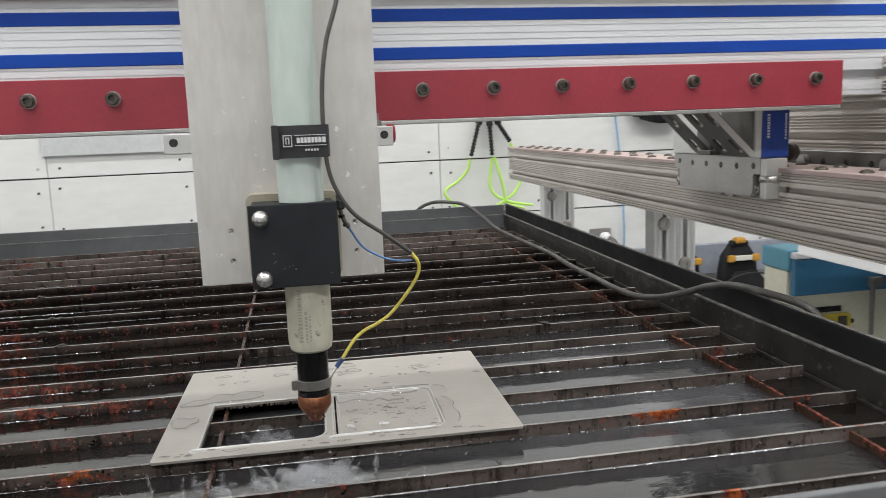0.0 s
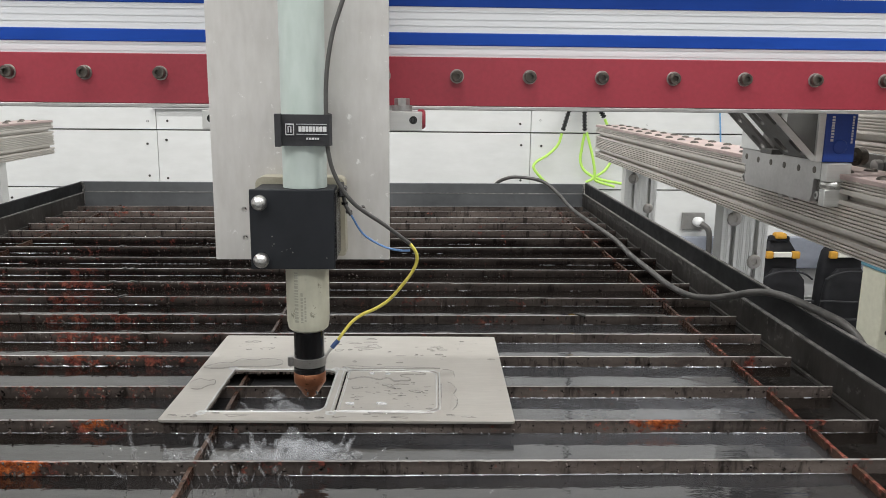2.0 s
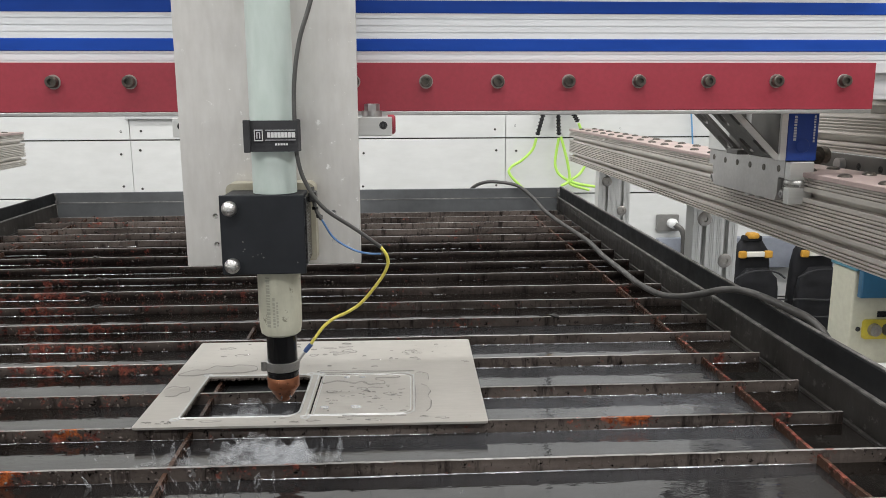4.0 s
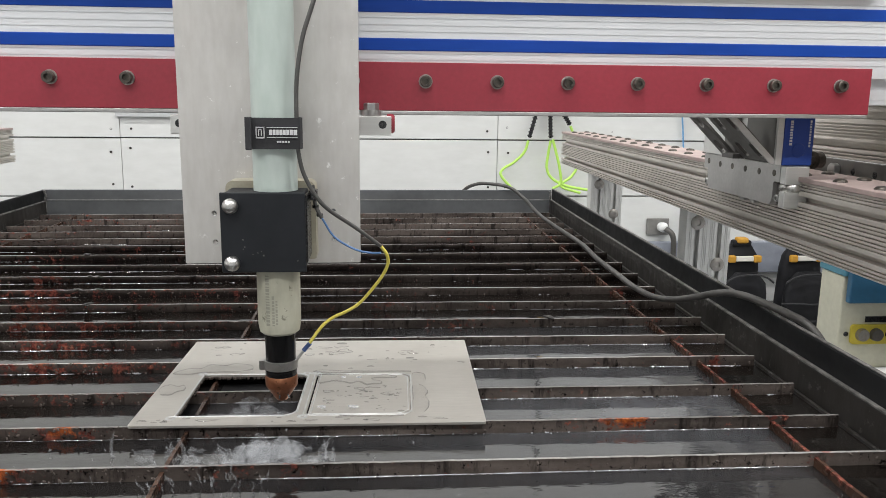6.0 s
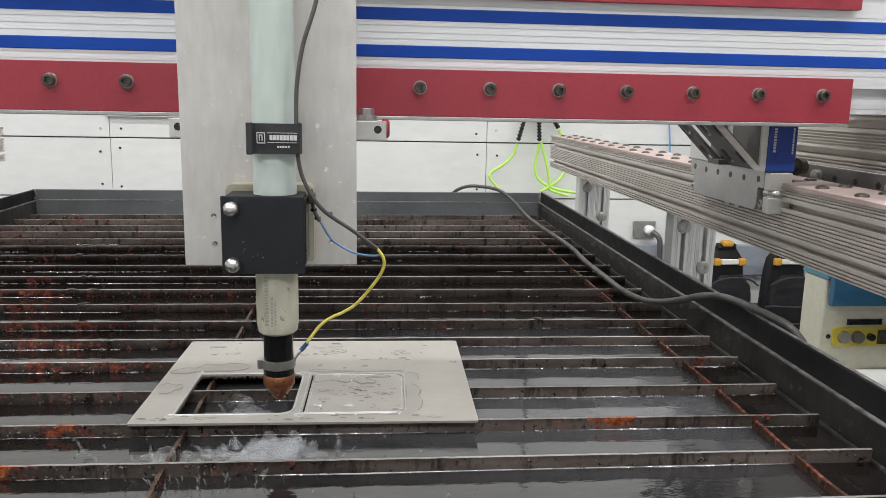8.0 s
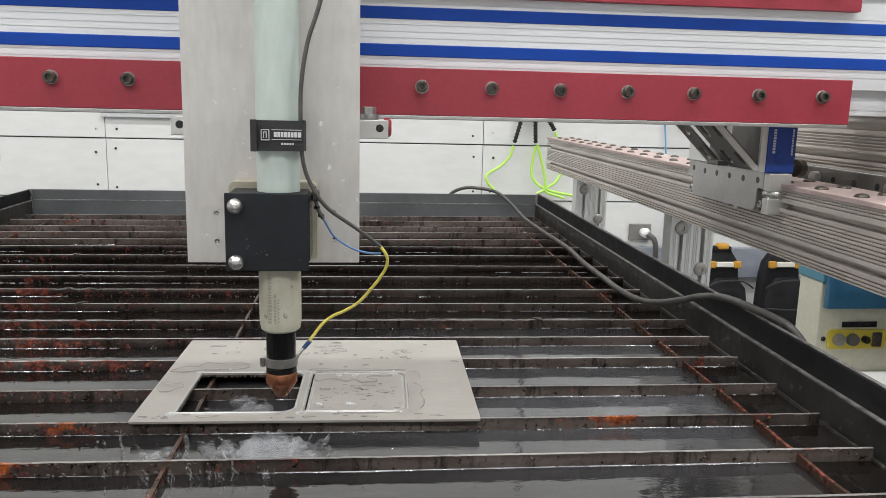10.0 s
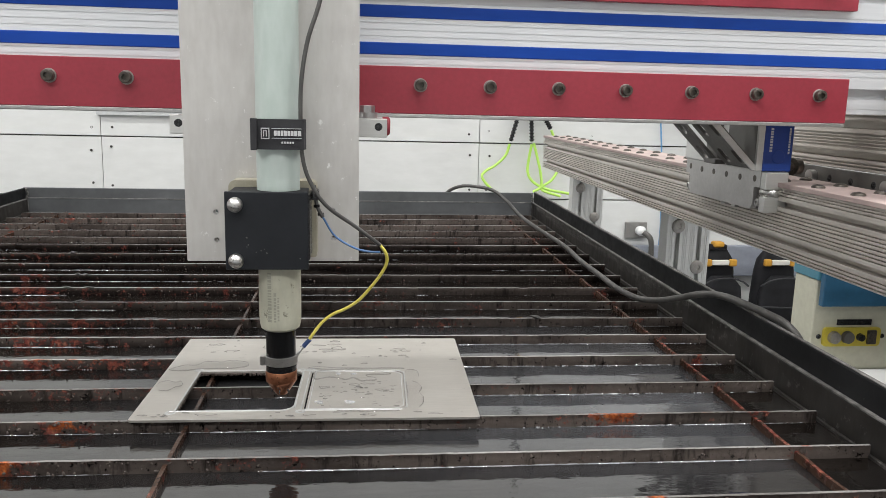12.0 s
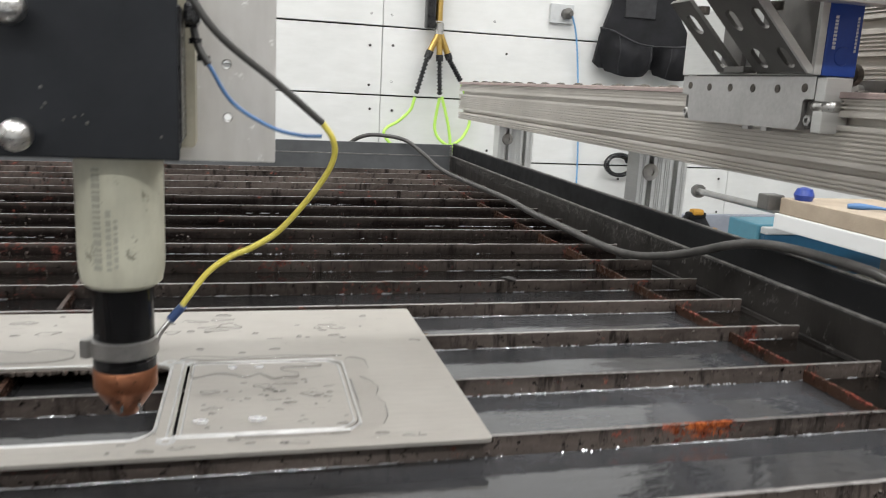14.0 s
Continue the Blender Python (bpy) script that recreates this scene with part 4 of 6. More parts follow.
    small = [(0.040, -0.037, 0.0042, 1.8), (0.052, -0.034, 0.003, 2.6), (0.067, -0.052, 0.0036, 2.4), (0.045, -0.058, 0.0024, 2.0), (0.010, -0.044, 0.0045, 1.3), (0.022, -0.055, 0.002, 1.5),
             (0.078, -0.040, 0.0022, 1.8), (0.014, -0.066, 0.0026, 1.7), (-0.008, 0.092, 0.004, 2.6), (0.012, 0.095, 0.0036, 2.6), (0.018, 0.079, 0.0066, 1.9), (0.004, 0.077, 0.0042, 1.8),
             (0.008, 0.070, 0.004, 2.4), (0.088, 0.079, 0.0030, 2.4), (0.094, 0.071, 0.0042, 2.0), (0.080, 0.072, 0.0028, 1.6), (-0.02, 0.067, 0.0040, 2.0), (0.05, 0.050, 0.0022, 2.6),
             (-0.06, 0.085, 0.005, 2.6), (-0.10, 0.070, 0.005, 2.2), (-0.12, 0.095, 0.005, 2.0), (0.115, -0.111, 0.0026, 3.0), (0.055, -0.1125, 0.003, 3.0), (0.0, -0.112, 0.0026, 3.0),
             (-0.09, -0.110, 0.0035, 3.2), (0.146, 0.040, 0.003, 1.6)]
    for x, y, rr, st in small:
        rr *= 0.72
        wet(blob_loop(0, 0, rr, int(9000 + 7000 * x + 300 * y), st, 26, 0.5), x, y, int(500 * x), rr * 0.22, max(0.0006, rr * 0.22))
    # the first four are whitened as painted lamp glints
    drops = [(0.008, -0.083, 0.0026, 1.4), (0.036, -0.083, 0.0028, 1.5), (0.022, -0.0045, 0.0020, 1.4), (0.038, -0.005, 0.0018, 1.6)]
    for _ in range(70):
        drops.append((r.uniform(-0.15, 0.14), r.uniform(0.02, 0.112), r.uniform(0.0008, 0.0020), r.uniform(0.9, 2.6)))
    for _ in range(110):
        drops.append((r.uniform(0.002, 0.084), r.uniform(-0.093, -0.020), r.uniform(0.0004, 0.0012), r.uniform(0.9, 2.8)))
    for _ in range(40):
        drops.append((r.uniform(-0.15, 0.15), r.uniform(-0.117, -0.1045), r.uniform(0.0006, 0.0015), r.uniform(1.0, 3.4)))
    for i, (x, y, rr, st) in enumerate(drops):
        ob = single("water_drop", puddle(blob_loop(0, 0, rr, 40 + i, st, 16, 0.3), 0, rr * 0.55), DROP_GLINT if i < 4 else (DROPS if i % 3 else MENISCUS),
                    "clear water drop on the steel sheet", "drop", "drops on the sheet", smooth=True)
        ob.visible_shadow = False
        lay(ob, x, y)


# ---------------------------------------------------------------- gantry
def build_gantry():
    g = thing("gantry", "aluminium gantry beam with blue slot covers and red rail plates", "gantry", at=(0.1, 1.0, 1.08))
    zb, zt = 1.0795, 1.2345
    h = zt - zb
    slots = [0.0235, 1.1380 - zb, 1.1768 - zb, h - 0.0235]
    grooves = [0.006, 0.0425, 0.0490, 0.0712, 0.0778, 0.0850, 0.107, 0.149]
    grooves = [v for v in grooves if min(abs(v - s) for s in slots) > 0.0085]
    part("beam", prism(ribbed(h, 0.076, slots, grooves, 0.012), -1.05, 0.93, lambda u, v, a: (a, 0.9705 + u, zb + v)), ALU_BEAM, g, "clear anodised T-slot beam")
    for z in (1.1380, 1.1768):
        part("slot_cover", box(-1.05, 0.93, 0.9693, 0.974, z - 0.0064, z + 0.0064, 0.0008), BLUE, g, "blue plastic slot cover")
    for z0, z1, zb2 in ((1.0695, 1.1195, 1.1000), (1.1945, 1.2445, 1.2145)):
        pl = part("rail_plate", box(-1.0, 0.740, 0.9600, 0.9690, z0, z1, 0.0006), RED, g, "red painted steel rail plate")
        e0, e1 = (z0 - 0.0045, z0 - 0.0002) if z0 < 1.1 else (z1 + 0.0002, z1 + 0.0045)
        part("rail_edge", box(-1.0, 0.7395, 0.9605, 0.976, e0, e1, 0.0008), STEEL, pl, "bare steel running edge")
        for k in range(-8, 12):
            x = -0.134 + 0.0762 * k
            m = Matrix.Translation((x, 0.9600, zb2)) @ rot_to((0, -1, 0))
            part("washer", lathe(washer_profile(0.0045, 0.0074, 0.0012), 22, m), WASHER, pl, "", True)
            part("bolt", lathe(cap_screw(0.0061, 0.0070), 22, m @ Matrix.Translation((0, 0, 0.0012))), BOLT, pl, "dirty socket-head bolt", True)
    # end support: extrusion with a blue cap, gussets and a roller truck on the rail
    sup = thing("gantry_support", "gantry end support with slotted gussets and a roller truck", "bracket", at=(0.69, 1.13, 1.01))
    part("riser", box(0.678, 0.7140, 1.0235, 1.25, 1.0085, 1.0790, 0.0008), ALU, sup, "aluminium extrusion riser")
    part("riser_flange", box(0.6690, 0.6770, 1.0195, 1.0242, 1.0085, 1.0788, 0.0006), ALU, sup, "bright front edge beside the cap")
    cap = part("end_cap", box(0.6775, 0.7145, 1.0195, 1.0232, 1.0080, 1.0790, 0.0012), BLUE_CAP, sup, "blue plastic end cap with white print")
    part("cap_boss", lathe([(0, 0.0008), (0.008, 0.0008), (0.0085, 0)], 20, Matrix.Translation((0.6965, 1.0195, 1.026)) @ rot_to((0, -1, 0))), BLUE_CAP, cap)
    for x, z0, z1, w in ((0.686, 1.032, 1.060, 0.0034), (0.7095, 1.030, 1.060, 0.0022)):
        z = z0
        rnd = random.Random(int(z0 * 1000 + x * 777))
        while z < z1:
            ln = rnd.uniform(0.0016, 0.0030)
            part("print_bar", box(x - w / 2, x + w / 2, 1.0192, 1.0196, z, z + ln), PRINT, cap, "small white print bar")
            z += ln + 0.0009
    # gussets: a slotted sloping web with an upright flange
    for y0, y1, cols in ((1.0245, 1.104, (0.26, 0.74)), (1.131, 1.167, (0.5,))):
        gs = part("gusset", box(0.6715, 0.6773, y0, y1, 1.0095, 1.0788, 0.0006), GALV, sup, "zinc-plated slotted gusset")
        d = Vector((-0.0665, 0, 0.0660))
        ln = d.length
        wid = y1 - y0
        loops = [[(0, 0), (ln, 0), (ln, wid), (0, wid)]]
        for c in cols:
            for s in (0.009, 0.056):
                loops.append(round_rect(s - 0.004, s + 0.021, wid * c - 0.0072, wid * c + 0.0072, (0.0070,) * 4, 4)[::-1])
        bm = fill(loops, -0.002, 0.002)
        ex = d.normalized()
        ey = Vector((0, 1, 0))
        ez = ex.cross(ey)
        m = Matrix((ex, ey, ez)).transposed().to_4x4()
        m.translation = Vector((0.6712, y0, 1.0125))
        bmesh.ops.transform(bm, matrix=m, verts=bm.verts[:])
        part("web", bm, GALV, gs, "sloping slotted web")
        if y0 < 1.1:
            part("front_edge", prism([(0.6722, 1.0095), (0.6645, 1.0095), (0.5990, 1.0740), (0.6050, 1.0775), (0.6722, 1.0115)], y0 - 0.0035, y0 - 0.0002,
                                     lambda u, v, a: (u, a, v)), ALU, gs, "bright cut edge of the gusset")
        for xx in (0.632, 0.655):
            part("bolt", lathe(cap_screw(0.0062, 0.008), 16, Matrix.Translation((xx, (y0 + y1) / 2, 1.0750)) @ rot_to((0, 0, -1))), BOLT, gs, "", True)
    part("gusset_tie", box(0.6560, 0.6712, 1.1045, 1.1375, 1.0098, 1.016, 0.0006), GALV, sup)
    # truck plate
    tr = part("truck_plate", prism([(1.030, 0.9868), (1.030, 1.0075), (1.252, 1.0075), (1.252, 0.9868), (1.2400, 0.9868), (1.2375, 0.9845), (1.2375, 0.9670), (1.2350, 0.9610), (1.2320, 0.9575),
                                       (1.0500, 0.9575), (1.0470, 0.9610), (1.0445, 0.9670), (1.0445, 0.9845), (1.0420, 0.9868)], 0.682, 0.694, lambda u, v, a: (a, u, v)), STEEL, sup, "machined steel truck plate with holes")
    for i in range(6):
        y = 1.044 + 0.0385 * i
        part("hole", lathe([(0.0, 0.0002), (0.0036, 0.0002), (0.0042, 0.0001), (0.0042, -0.002)], 14, Matrix.Translation((0.6818, y, 0.9955 if 0 < i < 5 else 0.997)) @ rot_to((-1, 0, 0))), BOLT, tr)
    for y in (1.0375, 1.2445):
        part("screw", lathe(cap_screw(0.005, 0.004), 14, Matrix.Translation((0.6868, y, 0.967)) @ rot_to((-1, 0, 0))), STEEL, tr, "", True)
        part("lug", box(0.6868, 0.6938, y - 0.0062, y + 0.0062, 0.9590, 0.9860, 0.001), GALV, tr, "recessed lug behind the notch")
    part("end_block", box(0.6825, 0.7120, 1.0175, 1.030, 0.9850, 1.0070, 0.001), ALU, sup, "aluminium end block")
    part("end_block", box(0.6825, 0.7120, 1.0175, 1.030, 0.9560, 0.9760, 0.001), ALU, sup, "aluminium end block")
    part("roller", lathe([(0, -0.0045), (0.0135, -0.0045), (0.0150, -0.002), (0.0150, 0.002), (0.0135, 0.0045), (0, 0.0045)], 24, Matrix.Translation((0.699, 1.030, 0.9805))), CHROME, sup, "polished steel roller", True)
    part("carrier", box(0.6945, 0.7150, 1.032, 1.248, 0.9985, 1.0080, 0.0008), STEEL, sup)
    for y in (1.10, 1.13):
        part("nut", lathe([(0, 0), (0.006, 0), (0.006, 0.004), (0, 0.004)], 6, Matrix.Translation((0.688, y, 0.9535))), STEEL, sup)
    # bumper bolt behind the cap
    part("bumper_bolt", lathe([(0, 0), (0.011, 0), (0.011, 0.010), (0.005, 0.0105), (0.005, 0.018), (0, 0.018)], 18, Matrix.Translation((0.7445, 1.055, 1.0120)) @ rot_to((-1, -0.3, 0))), BOLT, sup, "", True)


def build_carriage():
    c = thing("carriage", "brushed aluminium carriage plate on the gantry rails", "carriage", at=(0.105, 0.81, 0.94))
    holes = ((0.0555, 0.983), (0.0555, 0.958), (0.138, 0.959), (0.1575, 0.985), (0.158, 0.960), (0.135, 1.1700), (0.1535, 1.1705))
    ring = [(0.0019 * math.cos(-2 * math.pi * i / 14), 0.0019 * math.sin(-2 * math.pi * i / 14)) for i in range(14)]
    bm = fill([round_rect(0.0295, 0.1805, 0.9390, 1.42, (0.0008,) * 4, 2)] + [[(x + u, z + v) for u, v in ring] for x, z in holes], 0.8020, 0.8120)
    bmesh.ops.transform(bm, matrix=Matrix(((1, 0, 0, 0), (0, 0, 1, 0), (0, 1, 0, 0), (0, 0, 0, 1))), verts=bm.verts[:])
    bmesh.ops.recalc_face_normals(bm, faces=bm.faces[:])
    pl = part("front_plate", bm, ALU_PLATE, c, "scuffed aluminium front plate with tapped holes")
    for x, z in holes:
        part("tapped_hole", lathe([(0.0019, 0.0), (0.0024, 0.0002), (0.0026, -0.0003)], 14, Matrix.Translation((x, 0.8019, z)) @ rot_to((0, -1, 0))), STEEL, pl, "bright chamfer of a tapped hole")
    part("slide_body", box(0.045, 0.165, 0.8125, 0.945, 1.130, 1.40, 0.002), ALU, c, "aluminium slide body")
    # brackets with hex bolts that hold the rollers under the rail
    for x0, x1, hx in ((0.150, 0.2105, 0.2015), (-0.0110, 0.05, -0.002)):
        br = part("roller_bracket", box(x0, x1, 0.9330, 0.9560, 1.0445, 1.0640, 0.0008), ALU, c, "aluminium roller bracket")
        part("hole", lathe([(0, 0.0003), (0.0038, 0.0003), (0.0042, 0)], 14, Matrix.Translation((hx, 0.9330, 1.0555)) @ rot_to((0, -1, 0))), BLACKP, br)
        if x0 > 0:
            part("washer", lathe([(0, 0), (0.0105, 0), (0.0105, 0.006), (0, 0.006)], 20, Matrix.Translation((0.1900, 0.9445, 1.0642))), STEEL, br, "", True)
            part("hex_bolt", lathe([(0, 0), (0.0080, 0), (0.0080, 0.0064), (0.0070, 0.0072), (0, 0.0072)], 6, Matrix.Translation((0.1900, 0.9445, 1.0702))), STEEL, br)
            part("bumper", lathe([(0, 0), (0.010, 0), (0.010, 0.006), (0.008, 0.008), (0, 0.008)], 20, Matrix.Translation((0.2062, 0.9500, 1.0560)) @ rot_to((1, 0, 0))), RED, br, "red rubber bumper", True)
    for x in (0.06, 0.15):
        part("carriage_arm", box(x - 0.012, x + 0.012, 0.8125, 0.933, 1.0450, 1.0640, 0.001), ALU, c)


def build_torch():
    mt = thing("torch_mount", "black clamp block with two ball knobs holding the torch", "mount", at=(0.107, 0.77, 0.947))
    part("clamp_block", box(0.0750, 0.1380, 0.7370, 0.7790, 0.9465, 1.0080, 0.0012), BLACK_BLOCK, mt, "black clamp block with water drops")
    part("clamp_front", box(0.0735, 0.1395, 0.7342, 0.7367, 0.9455, 1.0090, 0.0008), BLACK_BLOCK, mt)
    bm = bmesh.new()
    prism(round_rect(0.0700, 0.1440, 0.9470, 1.0135, (0.002, 0.002, 0.006, 0.006)), 0.7795, 0.8015, lambda u, v, a: (u, a, v), bm)
    part("tan_carrier", bm, TAN, mt, "tan moulded carrier behind the block")
    part("side_shim", box(0.1384, 0.1402, 0.7420, 0.7788, 0.9520, 1.0060, 0.0006), BLACKP, mt)
    for z in (0.9545, 0.9995):
        prof = [(0.0038, 0), (0.0046, 0.001), (0.0046, 0.003)] + [(0.0061 * math.cos(a), 0.0080 + 0.0061 * math.sin(a)) for a in [radians(-50 + 14 * i) for i in range(10)]] + [(0, 0.0141)]
        part("ball_knob", lathe(prof, 24, Matrix.Translation((0.0830, 0.7342, z)) @ rot_to((0, -1, 0))), CHROME, mt, "polished ball knob", True)
    tx, ty = 0.1140, 0.7590
    to = thing("plasma_torch", "machine plasma torch with pale sleeve, black cap and copper shield", "torch", at=(tx, ty, 0.829))
    base = Matrix.Translation((tx, ty, 0))
    R = 0.0176
    part("sleeve", lathe([(0, 1.0085), (R, 1.0085), (R, 1.42), (0, 1.42)], 40, base), TUBE, to, "pale green-grey sleeve", True)
    part("body", lathe([(0, 0.8892), (0.0140, 0.8892), (0.0164, 0.8912), (R - 0.0002, 0.897), (R, 0.902), (R, 0.9460), (0, 0.9460)], 40, base), BODY, to, "grimy off-white torch body", True)
    part("retaining_cap", lathe([(0, 0.8523), (0.0131, 0.8523), (0.0131, 0.8562), (0.0126, 0.8567), (0.0126, 0.8890), (0, 0.8890)], 36, base), CAPM, to, "glossy black retaining cap", True)
    cl = part("band_clamp", lathe([(0.0128, 0.8582), (0.0143, 0.8584), (0.0143, 0.8656), (0.0128, 0.8658)], 36, base), CLAMPM, to, "steel band clamp", True)
    part("clamp_screw", lathe([(0, -0.004), (0.0026, -0.004), (0.0026, 0.004), (0, 0.004)], 12, base @ Matrix.Translation((-0.0150, -0.004, 0.8619))), CLAMPM, cl, "", True)
    part("clamp_tab", box(tx - 0.0175, tx - 0.0125, ty - 0.006, ty - 0.001, 0.8584, 0.8659, 0.0006), CLAMPM, cl)
    part("shield", lathe([(0, 0.8300), (0.0046, 0.8300), (0.0052, 0.8306), (0.0090, 0.8362), (0.0126, 0.8418), (0.0133, 0.8428), (0.0134, 0.8437), (0.0134, 0.8512), (0.0128, 0.8521), (0, 0.8521)], 36, base), COPPER, to, "heat-stained copper shield", True)
    for a in (-140, -95, -50):
        aa = radians(a)
        part("vent_slot", box(-0.0006, 0.0006, -0.0004, 0.0004, -0.003, 0.003, 0, base @ Matrix.Translation((0.0088 * math.cos(aa), 0.0088 * math.sin(aa), 0.8362)) @ Euler((0, 0, aa + math.pi / 2)).to_matrix().to_4x4() @ Euler((radians(-40), 0, 0)).to_matrix().to_4x4()), BLACKP, to)
    # faded print up the body, as bars
    rnd = random.Random(12)
    for a, z0, z1, w in ((-114, 0.899, 0.941, 0.0034), (-99, 0.899, 0.922, 0.0020), (-90, 0.900, 0.920, 0.0016)):
        z = z0
        while z < z1:
            l = rnd.uniform(0.001, 0.003)
            aa = radians(a)
            part("print_bar", box(-w / 2, w / 2, -0.0001, 0.0001, 0, l, 0, base @ Matrix.Translation(((R + 0.0001) * math.cos(aa), (R + 0.0001) * math.sin(aa), z)) @ Euler((0, 0, aa + math.pi / 2)).to_matrix().to_4x4()), INK, to, "faded grey print bar")
            z += l + rnd.uniform(0.0006, 0.0012)
    # strap round sleeve and cable
    st = thing("cable_strap", "black hook-and-loop strap round the torch sleeve and cable", "strap", at=(0.116, 0.745, 1.043))
    loop = [(0.0955, 0.7375), (0.1100, 0.7362), (0.1290, 0.7368), (0.1385, 0.7380), (0.1400, 0.7460), (0.1360, 0.7700), (0.1240, 0.7805), (0.1040, 0.7805), (0.0945, 0.7700), (0.0935, 0.7450)]
    loop = [(0.1165 + (x - 0.1165) * 0.90, y) for x, y in loop]
    inn = [(0.117 + (x - 0.117) * 0.93, 0.757 + (y - 0.757) * 0.93) for x, y in loop]
    part("band", fill([loop, inn[::-1]], 1.0425, 1.0665), STRAP, st)
    part("strap_tail", box(0.0950, 0.1000, 0.7335, 0.7370, 1.0420, 1.0670, 0.0006), STRAP, st, "loose end of the strap")
    for x0, x1, z0, z1 in ((0.1010, 0.1085, 1.0588, 1.0596), (0.1010, 0.1085, 1.0508, 1.0516), (0.1010, 0.1017, 1.0508, 1.0596), (0.1078, 0.1085, 1.0508, 1.0596),
                           (0.1030, 0.1038, 1.0528, 1.0578), (0.1030, 0.1062, 1.0570, 1.0578), (0.1054, 0.1062, 1.0528, 1.0578),
                           (0.1125, 0.1150, 1.0535, 1.0575), (0.1156, 0.1180, 1.0535, 1.0575), (0.1186, 0.1208, 1.0535, 1.0575), (0.1214, 0.1240, 1.0535, 1.0575),
                           (0.1246, 0.1268, 1.0535, 1.0575), (0.1274, 0.1298, 1.0535, 1.0575), (0.1304, 0.1330, 1.0535, 1.0575), (0.1336, 0.1366, 1.0535, 1.0575),
                           (0.1105, 0.1370, 1.0590, 1.0594), (0.1105, 0.1370, 1.0514, 1.0518),
                           (0.1190, 0.1205, 1.0475, 1.0490), (0.1212, 0.1228, 1.0475, 1.0490), (0.1236, 0.1254, 1.0475, 1.0490), (0.1262, 0.1278, 1.0475, 1.0490), (0.1286, 0.1300, 1.0475, 1.0490)):
        part("print_bar", box(0.1180 + (x0 - 0.1180) * 0.88, 0.1180 + (x1 - 0.1180) * 0.88, 0.7352, 0.7362, z0, z1), PRINT, st, "white woven print bar")
    # wires
    single("control_cable", sweep([(0.158, 0.760, 1.30), (0.156, 0.755, 1.22), (0.1505, 0.748, 1.165), (0.1395, 0.745, 1.128), (0.1345, 0.743, 1.097), (0.1335, 0.743, 1.068), (0.1345, 0.743, 1.039),
                                   (0.140, 0.744, 1.018), (0.1535, 0.746, 0.997), (0.178, 0.754, 0.978), (0.1985, 0.760, 0.9615)], lambda u: 0.0018 - 0.0002 * u, 12), CABLE,
           "thin grey cable strapped along the torch sleeve", "cable", smooth=True)
    yw = single("ohmic_wire", sweep([(0.1985, 0.760, 0.9615), (0.2035, 0.760, 0.954), (0.2040, 0.762, 0.945), (0.1975, 0.765, 0.932), (0.1815, 0.768, 0.912), (0.1690, 0.768, 0.9035), (0.1585, 0.767, 0.8990),
                                     (0.1495, 0.764, 0.8930), (0.1420, 0.761, 0.8840), (0.1370, 0.760, 0.8770)], 0.00138, 12), YELLOW, "yellow braided wire from the cable to the torch clamp", "wire", smooth=True)
    part("heat_shrink", sweep([(0.1385, 0.7595, 0.8785), (0.1350, 0.760, 0.8745), (0.1330, 0.760, 0.8720)], 0.0020, 10), SHRINK, yw, "blue heat-shrink sleeve", True)
    part("terminal", sweep([(0.1335, 0.760, 0.8725), (0.1290, 0.758, 0.8670), (0.1270, 0.7560, 0.8630)], 0.0012, 8), CLAMPM, yw, "crimped steel terminal", True)
    bw = single("signal_wire", sweep([(0.1425, 0.770, 1.011), (0.1450, 0.768, 0.994), (0.1515, 0.766, 0.9816), (0.1605, 0.765, 0.968), (0.1765, 0.763, 0.9585), (0.1890, 0.762, 0.9555), (0.1985, 0.7605, 0.9555)], 0.0009, 8), BLUEW,
                "thin blue wire beside the grey cable", "wire", smooth=True)
    part("sleeve", sweep([(0.1425, 0.770, 1.011), (0.1450, 0.768, 0.994), (0.1500, 0.7665, 0.9840)], 0.0017, 8), CABLE, bw, "dark sleeve of the blue wire", True)
    part("connector", box(0.1406, 0.1470, 0.7560, 0.7700, 1.0000, 1.0085, 0.0015), BLACKP, bw, "small black connector")
    for q, z in ((0.1432, 1.000), (0.1447, 0.9935), (0.1480, 0.9865)):
        part("cable_tie", lathe([(0, -0.0012), (0.0027, -0.0012), (0.0027, 0.0012), (0, 0.0012)], 8, Matrix.Translation((q, 0.7685, z))), BLACKP, bw)
    r = random.Random(52)
    for i in range(8):
        x, z = (r.gauss(0.100, 0.012), r.gauss(0.962, 0.010)) if i % 3 else (r.uniform(0.079, 0.134), r.uniform(0.952, 1.003))
        x, z = max(0.0905, min(0.135, x)), max(0.949, min(1.004, z))
        d = r.uniform(0.0003, 0.0007)
        single("water_drop", lathe([(d, 0), (d * 0.85, d * 0.45), (d * 0.45, d * 0.75), (0, d * 0.85)], 10, Matrix.Translation((x, 0.7342, z)) @ rot_to((0, -1, 0))), GALV, "glinting water drop on the black clamp block", "drop", "drops on the block", smooth=True)


# ---------------------------------------------------------------- side rails
def rail_bolts(rail, x0, x1, side, y0, y1, z):
    first = None
    n = 0
    y = y0
    while y < y1:
        for x, dy in ((x0, 0.0), (x1, 0.019)):
            if first is None:
                first = part("button_bolt", lathe(button(), 14), BOLT, rail, "", True)
                b = first
                b.matrix_parent_inverse = Matrix.Translation(-rail.location)
            else:
                b = new("button_bolt", first.data)
                b.parent = rail
                b.matrix_parent_inverse = Matrix.Translation(-rail.location)
            b.location = (x - side * 0.016 * (2.33 - y - dy), y + dy, z)
            n += 1
        y += 0.0762
    return n


